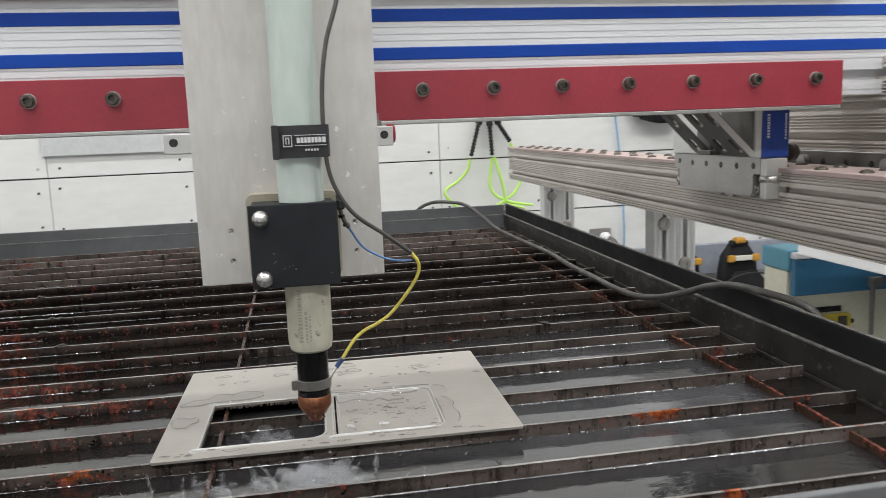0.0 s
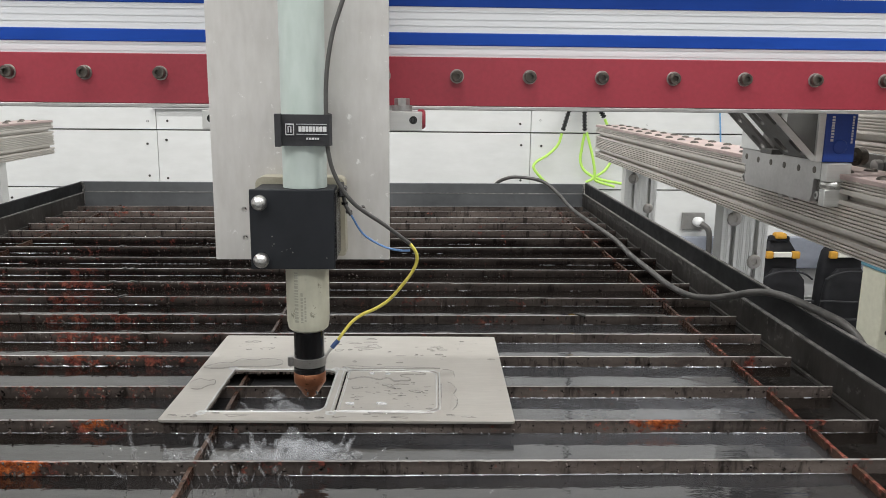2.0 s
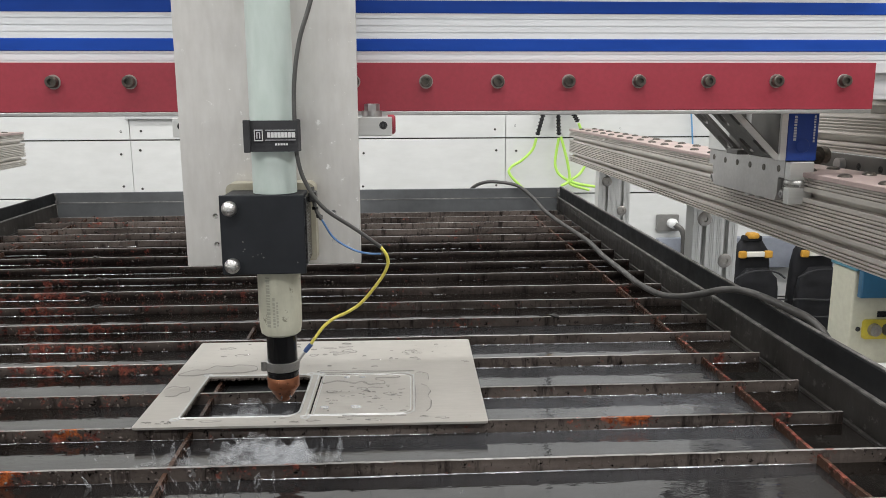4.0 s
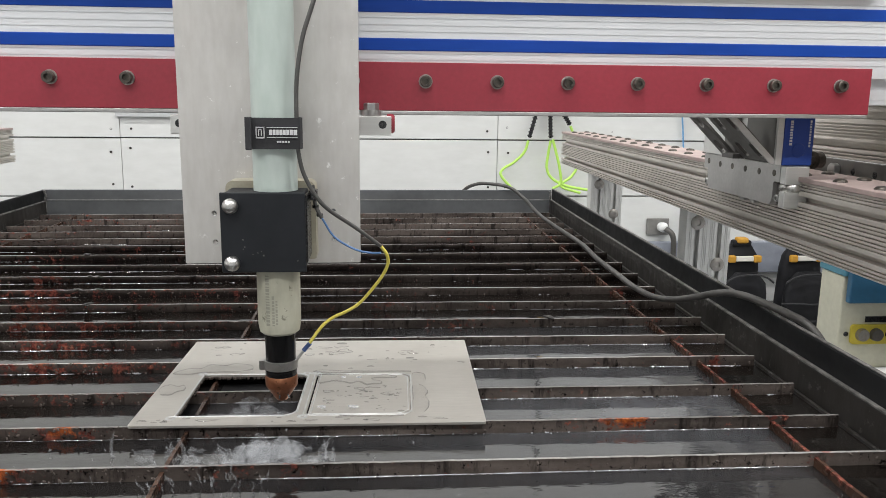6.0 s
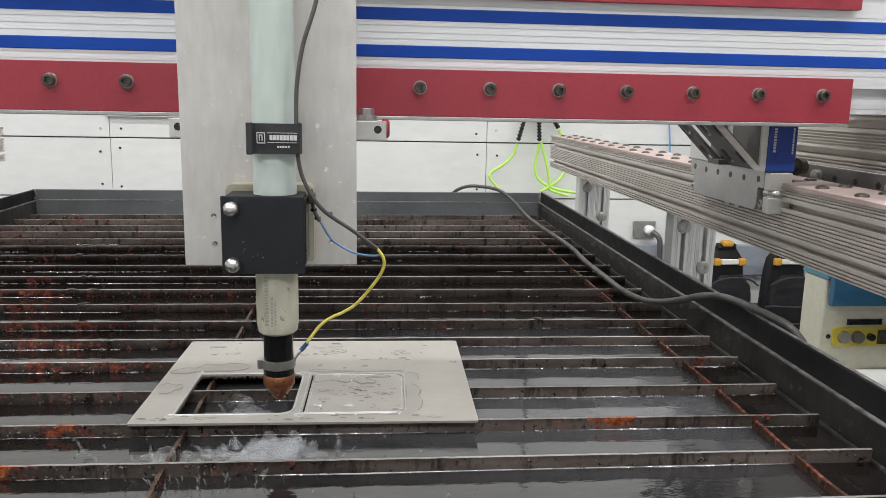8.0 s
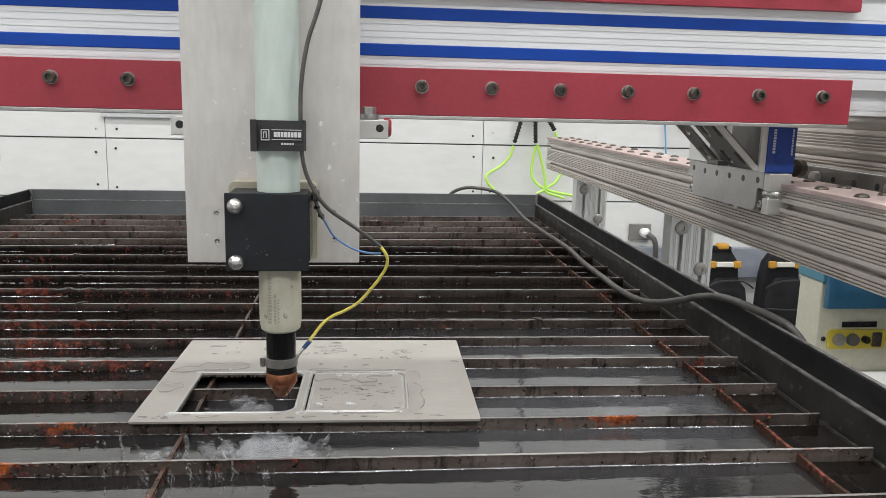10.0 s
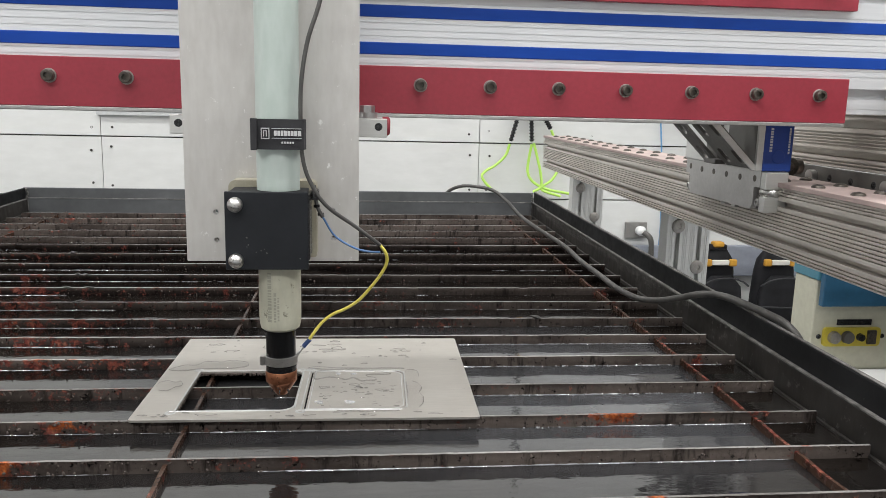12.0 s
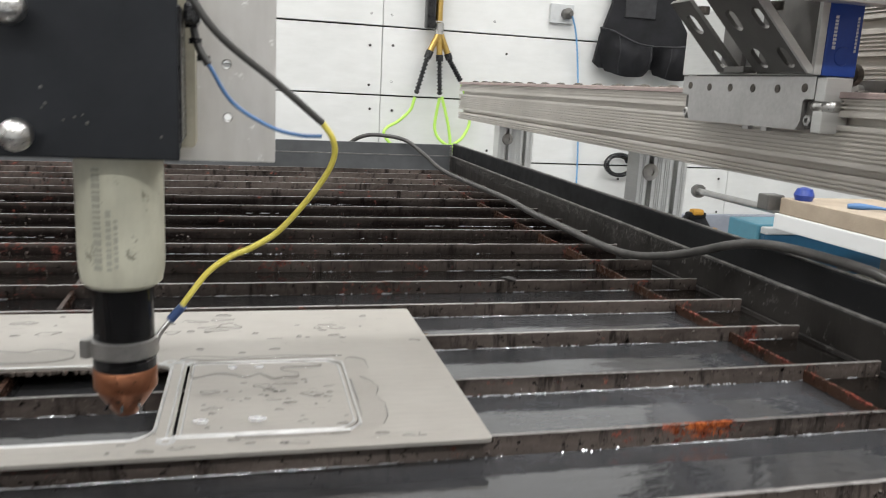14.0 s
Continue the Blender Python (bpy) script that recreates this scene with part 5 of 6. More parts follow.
def build_rails():
    for side, x_face, yend in ((1, 0.722, 2.34), (-1, -0.779, 2.33)):
        rl = thing("side_rail", "T-slot aluminium side rail on posts with dusty bolted strip", "rail", "side rails", at=(x_face, 1.2, 0.0))
        h = 0.0850
        slots = [0.0205, 0.0645]
        grooves = [0.003, 0.007, 0.011, 0.030, 0.034, 0.038, 0.0425, 0.047, 0.051, 0.055, 0.075, 0.079, 0.082]
        zb = 0.9040
        part("rail_beam", prism(ribbed(h, 0.076, slots, grooves, 0.0074, 0.013, 0.0019, 0.0040), -0.6, yend, lambda u, v, a, s=side, xf=x_face: (xf + s * (u - 0.016 * (2.33 - a)), a, zb + v)), ALU_RAIL, rl, "T-slot extrusion with slots and fine ridges")
        part("bolt_strip", prism([(-0.002, 0.0), (-0.002, 0.0048), (-0.0014, 0.0054), (0.074, 0.0054), (0.074, 0.0)], -0.6, yend - 0.004,
                                 lambda u, v, a, s=side, xf=x_face: (xf + s * (u - 0.016 * (2.33 - a)), a, zb + h + 0.0002 + v)), PINK, rl, "pinkish dusty steel strip")
        rail_bolts(rl, x_face + side * 0.016, x_face + side * 0.056, side, 0.35, yend - 0.03, zb + h + 0.0055)
        for y0 in (1.430, 2.050):
            w = 0.081
            post = part("post", prism(ribbed(w, 0.034, [w * 0.25, w * 0.75], [w * f for f in (0.08, 0.12, 0.38, 0.42, 0.46, 0.54, 0.58, 0.62, 0.88, 0.92)]), 0.0, zb - 0.001,
                                      lambda u, v, a, s=side, xf=x_face, yy=y0: (xf + s * (0.012 + v), yy + u, a)), ALU, rl, "T-slot aluminium post")
            for f, z in ((0.25, zb - 0.030), (0.75, zb - 0.105)):
                part("post_bolt", lathe(button(0.0128, 0.0032), 24, Matrix.Translation((x_face + side * (0.012 + w * f), y0 + 0.0002, z)) @ rot_to((0, -1, 0))), WASHER, post, "", True)
    # guard extrusion and slotted steel bar along the outside of the rail
    gd = thing("rail_guard", "ribbed aluminium extrusion and drilled steel bar along the rail", "rail", at=(0.8, 0.9, 1.0))
    part("guard_beam", prism(ribbed(0.114, 0.038, [0.019, 0.057, 0.095], [0.005, 0.009, 0.029, 0.033, 0.037, 0.041, 0.045, 0.067, 0.071, 0.075, 0.079, 0.083, 0.105], 0.0100, 0.022, 0.0026, 0.0070), -0.4, 1.235, lambda u, v, a: (0.8005 + u, a, 1.0105 + v)), ALU_RAIL, gd)
    part("drilled_bar", box(0.7965, 0.8030, -0.4, 1.235, 0.9830, 1.0098, 0.0008), GALV, gd, "drilled steel bar")
    for i in range(14):
        y = 0.62 + 0.0445 * i
        part("hole", lathe([(0, 0.0003), (0.0042, 0.0003), (0.0046, 0)], 12, Matrix.Translation((0.7965, y, 0.9965)) @ rot_to((-1, 0, 0))), BLACKP, gd)
    for y in (0.945, 1.10):
        part("bar_bolt", lathe([(0, 0), (0.0085, 0), (0.0085, 0.008), (0.005, 0.0085), (0, 0.0085)], 16, Matrix.Translation((0.7960, y, 0.9965)) @ rot_to((-1, 0, 0))), STEEL, gd, "", True)


# ---------------------------------------------------------------- far side of the room
def build_background():
    Y = 2.80
    ah = thing("air_manifold", "brass air manifold with three bright green hoses hanging on the wall", "air hose", at=(0.78, Y, 1.1))
    part("drop_pipe", sweep([(0.776, Y - 0.01, 1.40), (0.7765, Y - 0.01, 1.30), (0.777, Y - 0.01, 1.175)], 0.0105, 12), BRASS, ah, "", True)
    # added out of view, dark so that the water reflects less brass
    part("unseen_hose", sweep([(0.776, Y - 0.011, 1.9), (0.776, Y - 0.011, 1.60), (0.776, Y - 0.011, 1.4005)], 0.007, 10), CABLE, ah, "unseen dark hose added above the pipe", True)
    part("coupling", lathe([(0, -0.02), (0.014, -0.02), (0.014, 0.012), (0.009, 0.016), (0, 0.016)], 16, Matrix.Translation((0.779, Y - 0.01, 1.155))), CHROME, ah, "", True)
    part("regulator", box(0.735, 0.763, Y - 0.03, Y + 0.01, 1.150, 1.42, 0.006), BLACKP, ah, "black regulator body", True)
    hoses = (((0.776, 1.135), (0.753, 1.085), (0.744, 1.062), (0.715, 0.955), [(0.712, 0.945), (0.70, 0.905), (0.665, 0.870), (0.628, 0.848), (0.62, 0.825), (0.66, 0.78), (0.71, 0.74)]),
             ((0.780, 1.135), (0.783, 1.075), (0.784, 1.055), (0.790, 0.955), [(0.790, 0.945), (0.784, 0.90), (0.781, 0.850), (0.80, 0.815), (0.85, 0.790), (0.93, 0.775)]),
             ((0.784, 1.135), (0.808, 1.080), (0.815, 1.062), (0.855, 1.000), [(0.857, 0.995), (0.880, 0.94), (0.893, 0.875), (0.870, 0.825), (0.83, 0.79), (0.90, 0.765)]))
    for a, b, c, d, path in hoses:
        yy = Y - 0.012
        part("brass_barb", sweep([(a[0], yy, a[1]), ((a[0] + b[0]) / 2, yy, (a[1] + b[1]) / 2), (b[0], yy, b[1])], 0.0095, 12), BRASS, ah, "", True)
        part("quick_coupler", sweep([(b[0], yy, b[1]), ((b[0] + c[0]) / 2, yy, (b[1] + c[1]) / 2), (c[0], yy, c[1])], 0.0115, 12), BLACKP, ah, "black quick coupler", True)
        n = 9
        bm = sweep([(c[0], yy, c[1]), ((c[0] + d[0]) / 2, yy, (c[1] + d[1]) / 2), (d[0], yy, d[1])], 0.006, 10)
        for i in range(n):
            f = (i + 0.5) / n
            q = Vector((c[0] + (d[0] - c[0]) * f, yy, c[1] + (d[1] - c[1]) * f))
            lathe([(0.006, -0.003), (0.0088, -0.002), (0.0088, 0.002), (0.006, 0.003)], 12, Matrix.Translation(q) @ rot_to((d[0] - c[0], 0, d[1] - c[1])), bm)
        part("spring_guard", bm, BLACKP, ah, "black ribbed spring guard", True)
        part("hose", sweep([(x, yy + 0.006 * math.sin(i), z) for i, (x, z) in enumerate(path)], 0.0048, 10), GREEN, ah, "bright green hose", True)
    # inner loop of the middle hose
    part("hose", sweep([(0.795, Y - 0.02, 0.95), (0.81, Y - 0.02, 0.90), (0.823, Y - 0.02, 0.85), (0.828, Y - 0.02, 0.80), (0.80, Y - 0.02, 0.78)], 0.0048, 10), GREEN, ah, "bright green hose", True)
    # outlets
    for x, z, lab in ((1.188, 1.228, "grey wall outlet box with a blue cord"), (1.198, 0.640, "grey steel wall outlet box with a plug")):
        o = thing("wall_outlet", lab, "outlet", at=(x, Y, z))
        part("plate", box(x - 0.040, x + 0.040, 2.815, 2.827, z - 0.030, z + 0.030, 0.002), GREYPANEL if z > 1 else OUTLET, o)
        part("plug", lathe([(0, 0), (0.016, 0), (0.018, 0.02), (0.008, 0.035), (0, 0.035)], 16, Matrix.Translation((x + 0.01, 2.815, z)) @ rot_to((0.2, -1, 0))), GALV if z > 1 else WHITEP, o, "", True)
    single("extension_lead", sweep([(1.198, 2.783, 1.228), (1.214, 2.79, 1.215), (1.240, 2.805, 1.15), (1.262, 2.81, 1.0), (1.277, 2.812, 0.85), (1.285, 2.812, 0.72), (1.287, 2.812, 0.60), (1.27, 2.80, 0.3), (1.28, 2.79, 0.012)], 0.0030, 8), BLUEL,
           "thin blue lead hanging down the white wall", "lead", smooth=True)
    single("outlet_cord", sweep([(1.210, 2.775, 0.640), (1.235, 2.765, 0.615), (1.245, 2.775, 0.55), (1.25, 2.79, 0.4), (1.26, 2.79, 0.012)], 0.010, 10), GALV, "grey power cord hanging from an outlet", "cord", smooth=True)
    # coil of black cable on the wall
    bm = bmesh.new()
    turns = []
    for k in range(71):
        a, i = radians(20 + 36 * k), k / 10
        r = 0.030 + 0.012 * abs(math.sin(1.7 * i)) + 0.010 * (i % 2) / 2
        turns.append((1.432 + r * 1.15 * math.cos(a), 2.806 - 0.0022 * i, 0.753 + r * 0.80 * math.sin(a)))
    sweep(turns + [(1.47, 2.80, 0.82), (1.445, 2.81, 0.85), (1.43, 2.82, 0.88)], 0.0045, 8, 6, bm)
    single("cable_coil", bm, BLACKP, "small coil of black cable hanging on the wall", "cable", smooth=True)
    # hanging tool pouch
    pz = thing("tool_pouch", "black nylon double tool pouch hanging on the wall", "pouch", at=(1.47, 2.78, 1.05))
    back = [(1.325, 1.36), (1.54, 1.36), (1.545, 1.29), (1.618, 1.185), (1.628, 1.11), (1.50, 1.085), (1.447, 1.10), (1.40, 1.085), (1.290, 1.088), (1.268, 1.105), (1.285, 1.19), (1.318, 1.29)]
    part("backing", prism(back, 2.785, 2.800, lambda u, v, a: (u, a, v)), CLOTH, pz)

    def bucket(cx, hw, z0, zl, zr, dip, depth, lean):
        """An open nylon pocket: a bulging front with a sagging rim, and the inside below the rim."""
        def point(u, h, inset):
            round_foot = 1 - (1 - min(1.0, h / 0.28)) ** 2 * 0.16
            w = (hw - inset) * (0.90 + 0.10 * h) * round_foot
            top = zl + (zr - zl) * (u + 1) / 2 - dip * (1 - u * u)
            foot = z0 + 0.016 * abs(u) ** 3
            fold = 0.006 * noise.noise(Vector((u * 3 + cx * 9, h * 3, 1)))
            return (cx + w * u + lean * (h - 0.5), 2.785 - max(0.0, depth * (1 - u ** 4) ** 0.6 * (0.45 + 0.55 * math.sin(1.9 * min(1.0, 0.15 + h))) - inset) + fold, foot + (top - foot) * h)
        bm = bmesh.new()
        rows = [(a / 10, 0.0) for a in range(11)] + [(1.0, 0.006), (0.8, 0.007), (0.55, 0.008)]
        grid = [[bm.verts.new(point(-1 + b / 10, h, ins)) for b in range(21)] for h, ins in rows]
        for a, b in zip(grid, grid[1:]):
            for c in range(20):
                bm.faces.new((a[c], a[c + 1], b[c + 1], b[c]))
        bmesh.ops.recalc_face_normals(bm, faces=bm.faces[:])
        ob = part("pocket", bm, CLOTH, pz, "open bulging nylon pocket", True)
        part("pocket_trim", sweep([Vector(point(-1 + k / 5, 1.0, 0.001)) for k in range(11)], 0.0032, 8), STRAP, pz, "grey piping", True)
        for u in (-0.62, 0.62):
            part("seam", sweep([Vector(point(u, h, -0.001)) for h in (0.05, 0.3, 0.6, 0.97)], 0.0018, 6), STRAP, pz, "stitched seam", True)
        return ob

    bucket(1.372, 0.090, 1.062, 1.212, 1.166, 0.022, 0.085, -0.006)
    bucket(1.545, 0.076, 1.058, 1.164, 1.198, 0.014, 0.080, 0.010)

    def pack(x, y, z0, z1, top, foot, d):
        """A soft pack with a domed top, wider at the foot, its front at y."""
        bm = bmesh.new()
        rows, cols = 14, 24
        ring = []
        for a in range(rows + 1):
            h = a / rows
            w = foot + (top - foot) * h ** 1.3
            dome = math.sqrt(max(0.0, 1 - max(0.0, (h - 0.86) / 0.14) ** 2))
            loop = []
            for b in range(cols):
                g = 2 * math.pi * b / cols
                cu, su = math.cos(g), math.sin(g)
                px = math.copysign(abs(cu) ** 0.55, cu) * w * (0.55 + 0.45 * dome)
                py = math.copysign(abs(su) ** 0.6, su) * d / 2 * (0.45 + 0.55 * dome) * (1.08 - 0.25 * h)
                k = 0.006 * noise.noise(Vector((px * 22, h * 7, x * 9 + y)))
                loop.append(bm.verts.new((x + px + k, y + d / 2 + py + k, z0 + (z1 - z0) * h)))
            ring.append(loop)
        for a, b in zip(ring, ring[1:]):
            for i in range(cols):
                bm.faces.new((a[i], a[(i + 1) % cols], b[(i + 1) % cols], b[i]))
        bm.faces.new(ring[0][::-1])
        bm.faces.new(ring[-1])
        bmesh.ops.recalc_face_normals(bm, faces=bm.faces[:])
        return bm

    part("hanging_strap", box(1.36, 1.47, 2.779, 2.7846, 1.25, 1.42, 0.002), STRAP, pz, "wide webbing strap")
    pz.location = (1.500, 2.78, 1.030)
    # two black tool backpacks by the wall
    single("wall_rail_board", box(1.16, 2.9, 2.800, 2.8265, 0.472, 0.586, 0.003), GREYWALL, "blue-grey board along the foot of the white wall", "board", kind="structure")
    for x, y, wide in ((1.446, 2.640, 1.0), (1.668, 2.640, 1.06)):
        bp = thing("tool_backpack", "black tool backpack with amber corners and pale strap", "backpack", "tool backpacks", at=(x, y, 0))
        part("shell", pack(x, y + 0.010, 0.0, 0.602, 0.062 * wide, 0.088 * wide, 0.07), CLOTH, bp, "", True)
        part("front_pocket", pack(x, y - 0.040, 0.01, 0.512, 0.070 * wide, 0.096 * wide, 0.05), CLOTH, bp, "bulging lower pocket", True)
        for dz, q in ((0.0, 1.0), (-0.075, 1.12), (-0.135, 1.2)):
            part("piping", sweep([(x + 0.086 * wide * q * u, y - 0.043 - 0.012 * (1 - u * u), 0.512 + dz - 0.030 * abs(u) ** 2.5 - (0.0 if dz == 0 else 0.03 * (1 - u * u))) for u in (-1, -0.7, -0.35, 0, 0.35, 0.7, 1)], 0.0032, 8),
                 STRAP, bp, "raised seam piping", True)
        for x0, x1 in ((-0.058, -0.033), (0.031, 0.058)):
            part("corner_trim", box(x + x0 * wide, x + x1 * wide, y - 0.006, y + 0.012, 0.543, 0.568, 0.005), AMBER, bp, "amber corner trim")
        part("strap", box(x - 0.0325 * wide, x + 0.0305 * wide, y - 0.003, y + 0.010, 0.547, 0.565, 0.003), PALECLOTH, bp, "pale strap")
        part("handle_base", box(x - 0.036, x + 0.030, y + 0.02, y + 0.05, 0.596, 0.616, 0.006), CLOTH, bp)
        part("carry_handle", box(x - 0.024, x + 0.016, y + 0.012, y + 0.046, 0.6065, 0.6265, 0.007), AMBER, bp, "amber carry handle")
    # cream machine stand with a teal hood and a yellow switch panel
    mc = thing("machine_stand", "cream machine stand with teal hood and yellow switch panel", "machine", at=(1.6, 2.2, 0.0))
    yf = 2.062
    part("stand", box(1.437, 1.86, yf, 2.168, 0.0, 0.628, 0.005), CREAM, mc, "cream enamel stand")
    part("apron", box(1.432, 1.86, 2.050, 2.172, 0.6285, 0.686, 0.004), TEAL_LIT, mc, "teal apron in the lit tone")
    part("hood", box(1.440, 1.84, 2.030, 2.0495, 0.560, 0.664, 0.003), TEAL_SHADED, mc, "teal hood in the shaded tone")
    part("hood_lip", box(1.438, 1.80, 2.026, 2.0495, 0.6645, 0.682, 0.003), GREYPANEL, mc, "pale grey lip")
    br = part("latch_bracket", box(1.668, 1.705, 2.012, 2.0295, 0.572, 0.600, 0.002), GALV, mc, "grey latch bracket")
    part("latch_rod", sweep([(1.680, 2.022, 0.572), (1.680, 2.022, 0.50), (1.680, 2.022, 0.40)], 0.007, 8), GALV, br, "", True)
    pn = part("switch_panel", prism(round_rect(1.470, 1.640, 0.440, 0.494, (0.010,) * 4), yf - 0.008, yf - 0.0005, lambda u, v, a: (u, a, v)), YPANEL, mc, "yellow switch panel")
    for x, rr, mt in ((1.500, 0.018, WASHER), (1.540, 0.018, GALV), (1.578, 0.011, BLACKP)):
        part("dial", lathe([(0, 0), (rr, 0), (rr * 0.9, 0.012), (0, 0.012)], 18, Matrix.Translation((x, yf - 0.008, 0.467)) @ rot_to((0, -1, 0))), mt, pn, "", True)
    part("rocker", box(1.598, 1.624, yf - 0.016, yf - 0.0082, 0.447, 0.487, 0.002), BOLT, pn)
    part("label_bar", box(1.510, 1.612, yf - 0.003, yf - 0.0005, 0.500, 0.516), BLACKP, mc, "dark label bar")
    for x in (1.460, 1.650):
        part("screw", lathe(button(0.007, 0.004), 12, Matrix.Translation((x, yf - 0.0005, 0.467)) @ rot_to((0, -1, 0))), BLACKP, mc, "", True)
    single("low_shelf", box(1.40, 2.3, 1.78, 2.060, 0.355, 0.372, 0.003), WHITEP, "low white work shelf in front of the machine stand", "shelf")
    # bench with a white top and a wooden board
    tb = thing("work_bench", "white-topped bench carrying a pale wooden board", "bench", at=(1.55, 1.65, 0.0))
    part("bench_top", box(1.365, 1.98, 1.295, 1.915, 0.702, 0.738, 0.003), WHITEP, tb, "white laminate top")
    # added black box that stands for the deep shade below the top
    part("shade_box", box(1.72, 1.93, 1.33, 1.86, 0.30, 0.7015, 0.003), BLACKP, tb, "dark box added for the shade under the top")
    for x in (1.695, 1.955):
        for y in (1.315, 1.885):
            part("bench_leg", box(x - 0.02, x + 0.02, y - 0.02, y + 0.02, 0.0, 0.7015, 0.003), GALV, tb)
    single("wooden_board", box(1.369, 1.90, 1.31, 1.905, 0.7385, 0.775, 0.002), WOOD, "pale wooden board lying on the white bench", "board")
    fb = thing("fence_rail", "grey steel fence rail behind the white bench", "rail", at=(1.48, 2.2, 0.72))
    part("tube", sweep([(1.378, 1.925, 0.742), (1.48, 2.24, 0.722), (1.585, 2.55, 0.702)], 0.0095, 12), STEEL, fb, "", True)
    part("end_cap", lathe([(0, -0.012), (0.021, -0.012), (0.021, 0.012), (0, 0.012)], 16, Matrix.Translation((1.589, 2.56, 0.701)) @ rot_to((0.31, 0.95, -0.06))), GALV, fb, "", True)
    part("clamp_block", box(1.345, 1.39, 1.917, 1.955, 0.742, 0.778, 0.003), GALV, fb)
    single("blue_strap", sweep([(1.41, 1.75, 0.7805), (1.45, 1.72, 0.782), (1.50, 1.66, 0.7805), (1.56, 1.62, 0.782), (1.64, 1.60, 0.7805)], lambda u: 0.005 + 0.002 * math.sin(u * 14), 10), BLUEW, "crumpled blue strap on the wooden board", "strap", smooth=True)
    single("plastic_ball", lathe([(0, 0), (0.018, 0), (0.022, 0.012), (0.016, 0.026), (0, 0.030)], 18, Matrix.Translation((1.392, 1.86, 0.7752))), mat("blue_plastic", (0.02, 0.05, 0.28), 0.4), "round blue plastic ball on the wooden board", "ball", smooth=True)


def build_floor_cable():
    single("power_cable", sweep([(0.395, 2.30, 0.62), (0.400, 2.20, 0.78), (0.417, 2.150, 0.842), (0.450, 2.125, 0.866), (0.492, 2.112, 0.8680), (0.535, 2.095, 0.860), (0.566, 2.06, 0.836), (0.580, 1.96, 0.814), (0.584, 1.80, 0.810),
                                 (0.588, 1.584, 0.810), (0.580, 1.440, 0.809), (0.577, 1.326, 0.810), (0.577, 1.230, 0.809), (0.585, 1.165, 0.810), (0.593, 1.112, 0.820), (0.602, 1.062, 0.836), (0.614, 1.030, 0.849), (0.623, 1.000, 0.8560), (0.629, 0.968, 0.8582),
                                 (0.6335, 0.930, 0.8584), (0.6380, 0.902, 0.8575), (0.6460, 0.880, 0.8530), (0.6545, 0.862, 0.8380), (0.664, 0.835, 0.800), (0.685, 0.78, 0.70), (0.71, 0.70, 0.40), (0.72, 0.66, 0.01)], 0.0044, 12), HOSE_BLACK,
           "thick black cable lying across the slats and tray rim", "cable", smooth=True)


# ---------------------------------------------------------------- water thrown up under the sheet
SPLASH = []
JET = 0.108


def build_splash():
    """Veils of fine spray, torn tongues of water and flying drops, each a rigid piece."""
    r = random.Random(21)
    kinds = ["veil"] * 130 + ["tongue"] * 56 + ["dribble"] * 26 + ["drop"] * 44
    for i, kind in enumerate(kinds):
        bm = bmesh.new()
        if kind == "veil":
            w = r.uniform(0.003, 0.010)
            bmesh.ops.create_icosphere(bm, subdivisions=3, radius=1)
            d, ln = w * r.uniform(0.5, 0.8), w * r.uniform(0.7, 1.5)
            for v in bm.verts:
                k = 1 + 0.5 * noise.noise(v.co * 1.3 + Vector((i * 3.7, 0, 0))) + 0.22 * noise.noise(v.co * 3.1 + Vector((0, i * 2.9, 0)))
                v.co = Vector((v.co.x * w * k, v.co.y * d * k, v.co.z * ln * k))
        elif kind == "drop":
            w = r.uniform(0.0004, 0.0010)
            bmesh.ops.create_icosphere(bm, subdivisions=2, radius=1)
            ln = w * r.uniform(1.0, 2.8)
            for v in bm.verts:
                k = 1 + 0.2 * noise.noise(v.co * 1.7 + Vector((i * 3.7, 0, 0)))
                v.co = Vector((v.co.x * w * k, v.co.y * w * k, v.co.z * ln * k))
        else:
            # a flat tongue, thick in the middle, ragged and curled towards its tip
            ln = r.uniform(0.007, 0.026) if kind == "tongue" else r.uniform(0.004, 0.010)
            w = ln * r.uniform(0.05, 0.14)
            curl = r.uniform(-0.35, 0.35)
            rows, cols = 12, 8
            ring = []
            for a in range(rows + 1):
                h = a / rows
                q = math.sin(math.pi * min(1.0, 0.06 + 0.94 * h)) ** 0.6 * (1 + 0.7 * noise.noise(Vector((h * 4, i * 3.3, 0))))
                cx = curl * ln * h * h + 0.12 * ln * noise.noise(Vector((h * 3, i * 1.9, 5)))
                ring.append([bm.verts.new((cx + w * q * math.cos(g) * (1 + 0.4 * noise.noise(Vector((g, h * 5, i)))), 0.35 * w * q * math.sin(g), ln * (h - 0.3)))
                             for g in (2 * math.pi * c / cols for c in range(cols))])
            for p, q in zip(ring, ring[1:]):
                for c in range(cols):
                    bm.faces.new((p[c], p[(c + 1) % cols], q[(c + 1) % cols], q[c]))
            bmesh.ops.recalc_face_normals(bm, faces=bm.faces[:])
        name, label, cat = {"veil": ("water_spray", "soft white churned spray of water below the sheet", "splash"),
                            "tongue": ("water_splash", "torn tongue of splashing water under the sheet", "splash"),
                            "dribble": ("water_dribble", "water running down the face of a slat", "splash"),
                            "drop": ("water_droplet", "small flying drop of water", "drop")}[kind]
        ob = single(name, bm, STREAM if kind in ("tongue", "drop") else FOAM, label, cat, "water thrown up", smooth=True)
        ob.visible_shadow = kind == "drop"
        SPLASH.append((ob, kind))


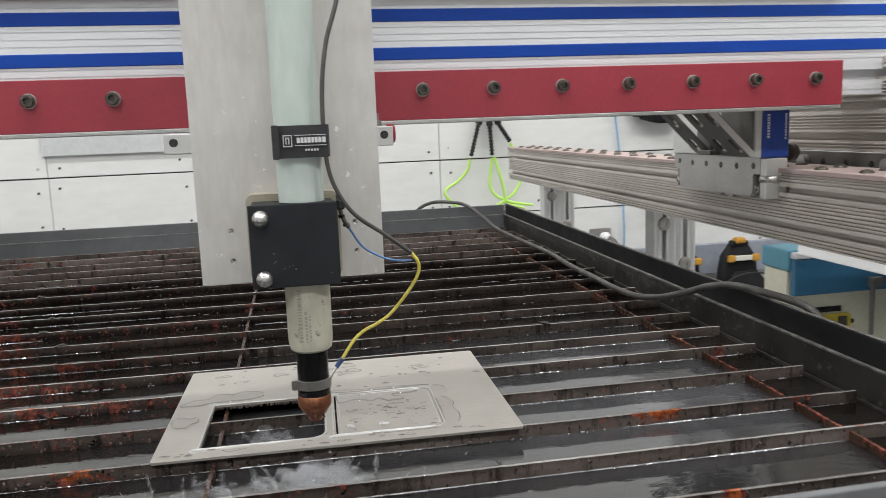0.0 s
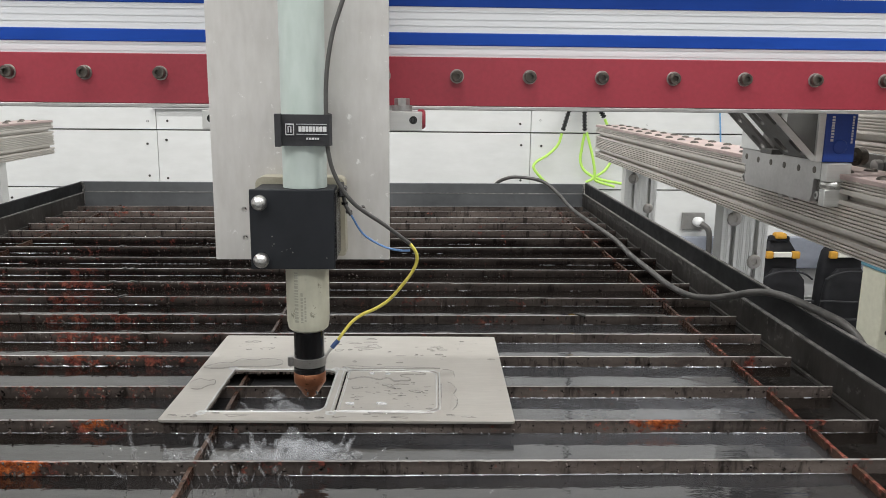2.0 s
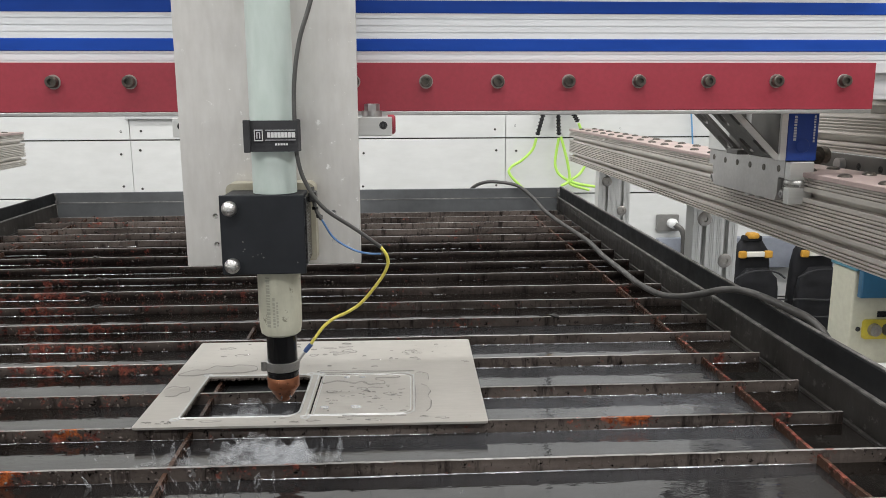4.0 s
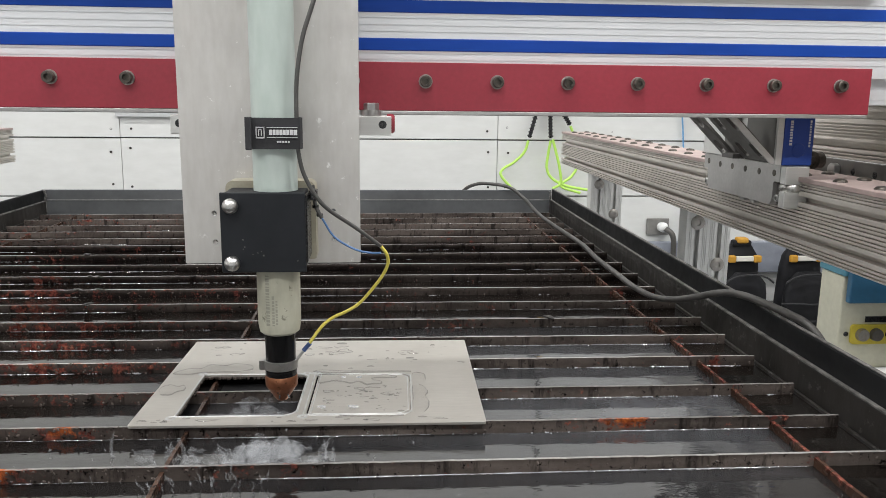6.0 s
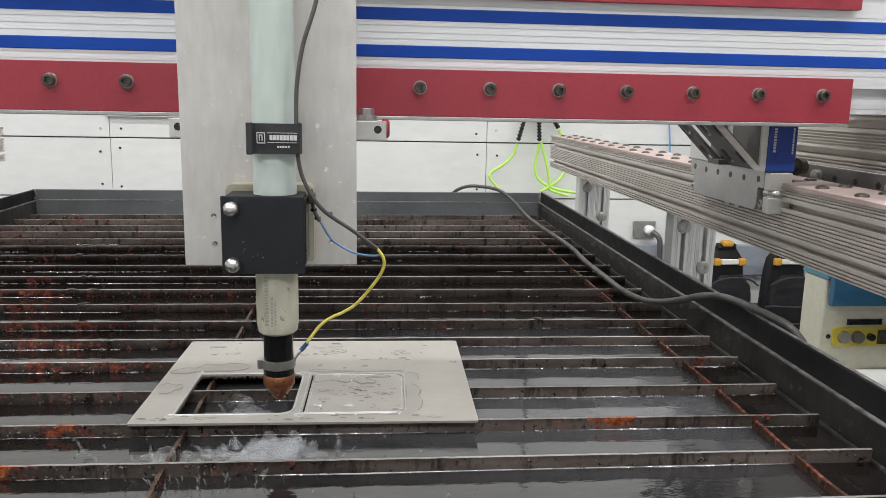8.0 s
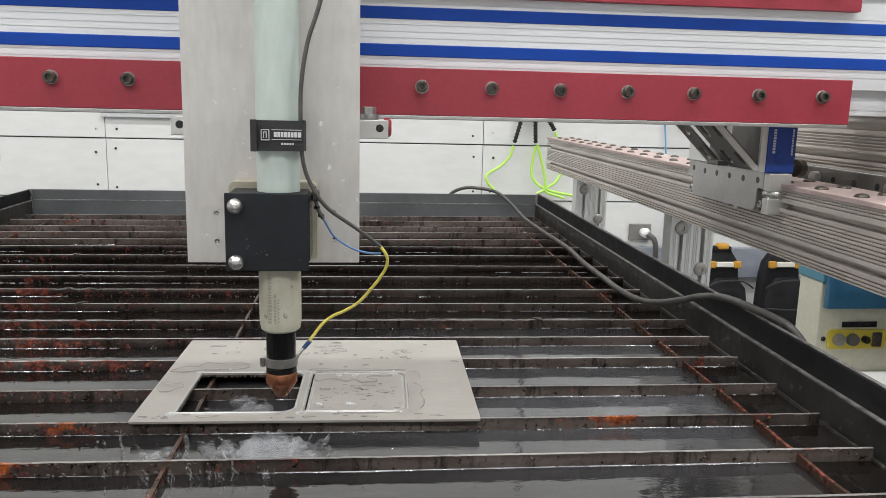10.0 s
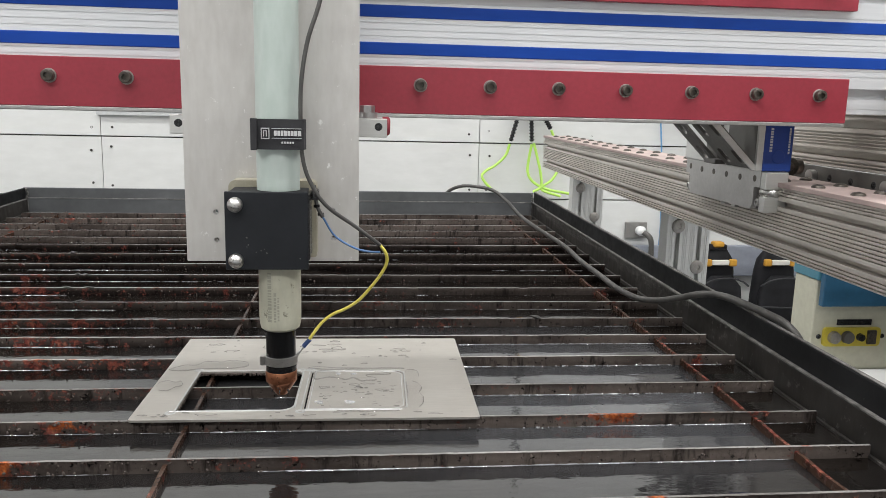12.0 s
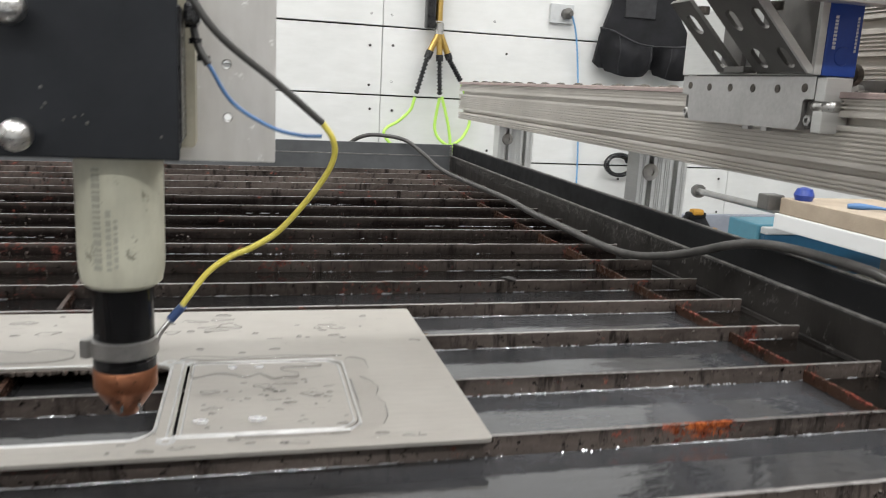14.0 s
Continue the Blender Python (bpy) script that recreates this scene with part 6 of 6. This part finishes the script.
def motions():
    """The cut stirs the water until about 11.8 s; then it settles."""
    r = random.Random(33)
    for i, (ob, kind) in enumerate(SPLASH):
        rows = []
        side = r.random() < 0.22
        if kind == "veil":
            x0, y0 = (r.gauss(0.040, 0.020) if side else r.gauss(JET, 0.018)), r.uniform(0.704, 0.750)
            up, period = (r.uniform(0.002, 0.007) if side else r.uniform(0.005, 0.016)), r.uniform(0.45, 0.9)
        elif kind == "tongue":
            x0, y0 = (r.gauss(0.030, 0.024) if side else r.gauss(JET - 0.008, 0.022)), r.uniform(0.703, 0.752)
            up, period = r.uniform(0.003, 0.012), r.uniform(0.30, 0.6)
        elif kind == "dribble":
            x0, y0 = r.gauss(0.062, 0.040), r.uniform(0.676, 0.690)
            up, period = r.uniform(0.001, 0.004), r.uniform(0.4, 0.9)
        else:
            x0, y0 = r.gauss(0.085, 0.080), r.uniform(0.640, 0.80)
            up, period = r.uniform(0.010, 0.032), r.uniform(0.5, 1.1)
        x0 = max(-0.035, min(0.26, x0))
        if kind in ("veil", "tongue") and i % 7 == 0:
            # a little of it shows through the opening in the sheet
            x0, y0, up = r.gauss(0.070, 0.022), r.uniform(0.800, 0.870), r.uniform(0.001, 0.004)
        if y0 > 0.735:
            up *= 0.5
        ph = r.random()
        lean = max(-65, min(65, (x0 - (0.045 if side else JET)) * 1100 + r.uniform(-18, 18)))
        vx, vy = 0.0007 * lean + r.uniform(-0.01, 0.01), r.uniform(-0.03, 0.0)
        for k in range(141):
            t = k / 10
            u = (t / period + ph) % 1.0
            on = 1.0 if t < 11.8 else max(0.0, 1 - (t - 11.8) / 0.30)
            gust = 0.70 + 0.30 * math.sin(2.3 * t + 9 * ph)
            if kind == "veil":
                z = WATER_Z - 0.003 + up * gust * math.sin(2 * math.pi * u) * on - 0.045 * (1 - on)
                x = x0 + 0.010 * math.sin(2 * math.pi * (t / (period * 1.7) + ph))
                y = y0 + 0.004 * math.sin(2 * math.pi * (t / (period * 1.3) + 2 * ph))
                a = 0.7 * lean + 20 * math.sin(2 * math.pi * u)
            elif kind == "dribble":
                z = WATER_Z + 0.003 + up * math.sin(2 * math.pi * u) * on - 0.04 * (1 - on)
                x, y, a = x0 + 0.006 * math.sin(2 * math.pi * (t / (period * 2.1) + ph)), y0, 0.3 * lean
            else:
                z = WATER_Z - 0.002 + up * 4 * u * (1 - u) * on - 0.04 * (1 - on) if u < 0.85 else WATER_Z - 0.03
                x, y = x0 + vx * u, y0 + vy * u
                a = 0.8 * lean + 20 * math.sin(2 * math.pi * u + ph)
            rows.append((t, pose(x, y, z, 12 * math.sin(5 * t + 7 * ph), a, 0.4 * a)))
        walk(ob, rows)


def build_scrap():
    """Lumps of slag and small offcuts lying on the slats."""
    r = random.Random(77)
    for i in range(7):
        x, k = r.gauss(-0.24, 0.10), r.choice((8, 9, 10, 11, 12, 13))
        if i > 5:
            x, k = r.uniform(0.0, 0.5), r.choice((6, 7, 9, 12))
        bm = bmesh.new()
        bmesh.ops.create_icosphere(bm, subdivisions=2, radius=1)
        w, ln = r.uniform(0.002, 0.0035), r.uniform(0.004, 0.010)
        for v in bm.verts:
            q = 1 + 0.8 * noise.noise(v.co * 1.9 + Vector((i * 5.1, 0, 0)))
            v.co = Vector((v.co.x * ln * q, v.co.y * w * q, v.co.z * w * 0.6 * q))
        ob = single("slag_lump", bm, LINER, "dark wet lump of slag lying on the slats", "slag", "slag on the slats", smooth=True)
        zmin = min(v.co.z for v in ob.data.vertices)
        ob.matrix_basis = pose(x, slat_y(k, x), SLAT_Z - zmin - 0.0012, 0, 0, r.uniform(-60, 60))


build_room()
build_table()
build_sheet()
build_gantry()
build_carriage()
build_torch()
build_rails()
build_background()
build_floor_cable()
build_scrap()
build_splash()
motions()
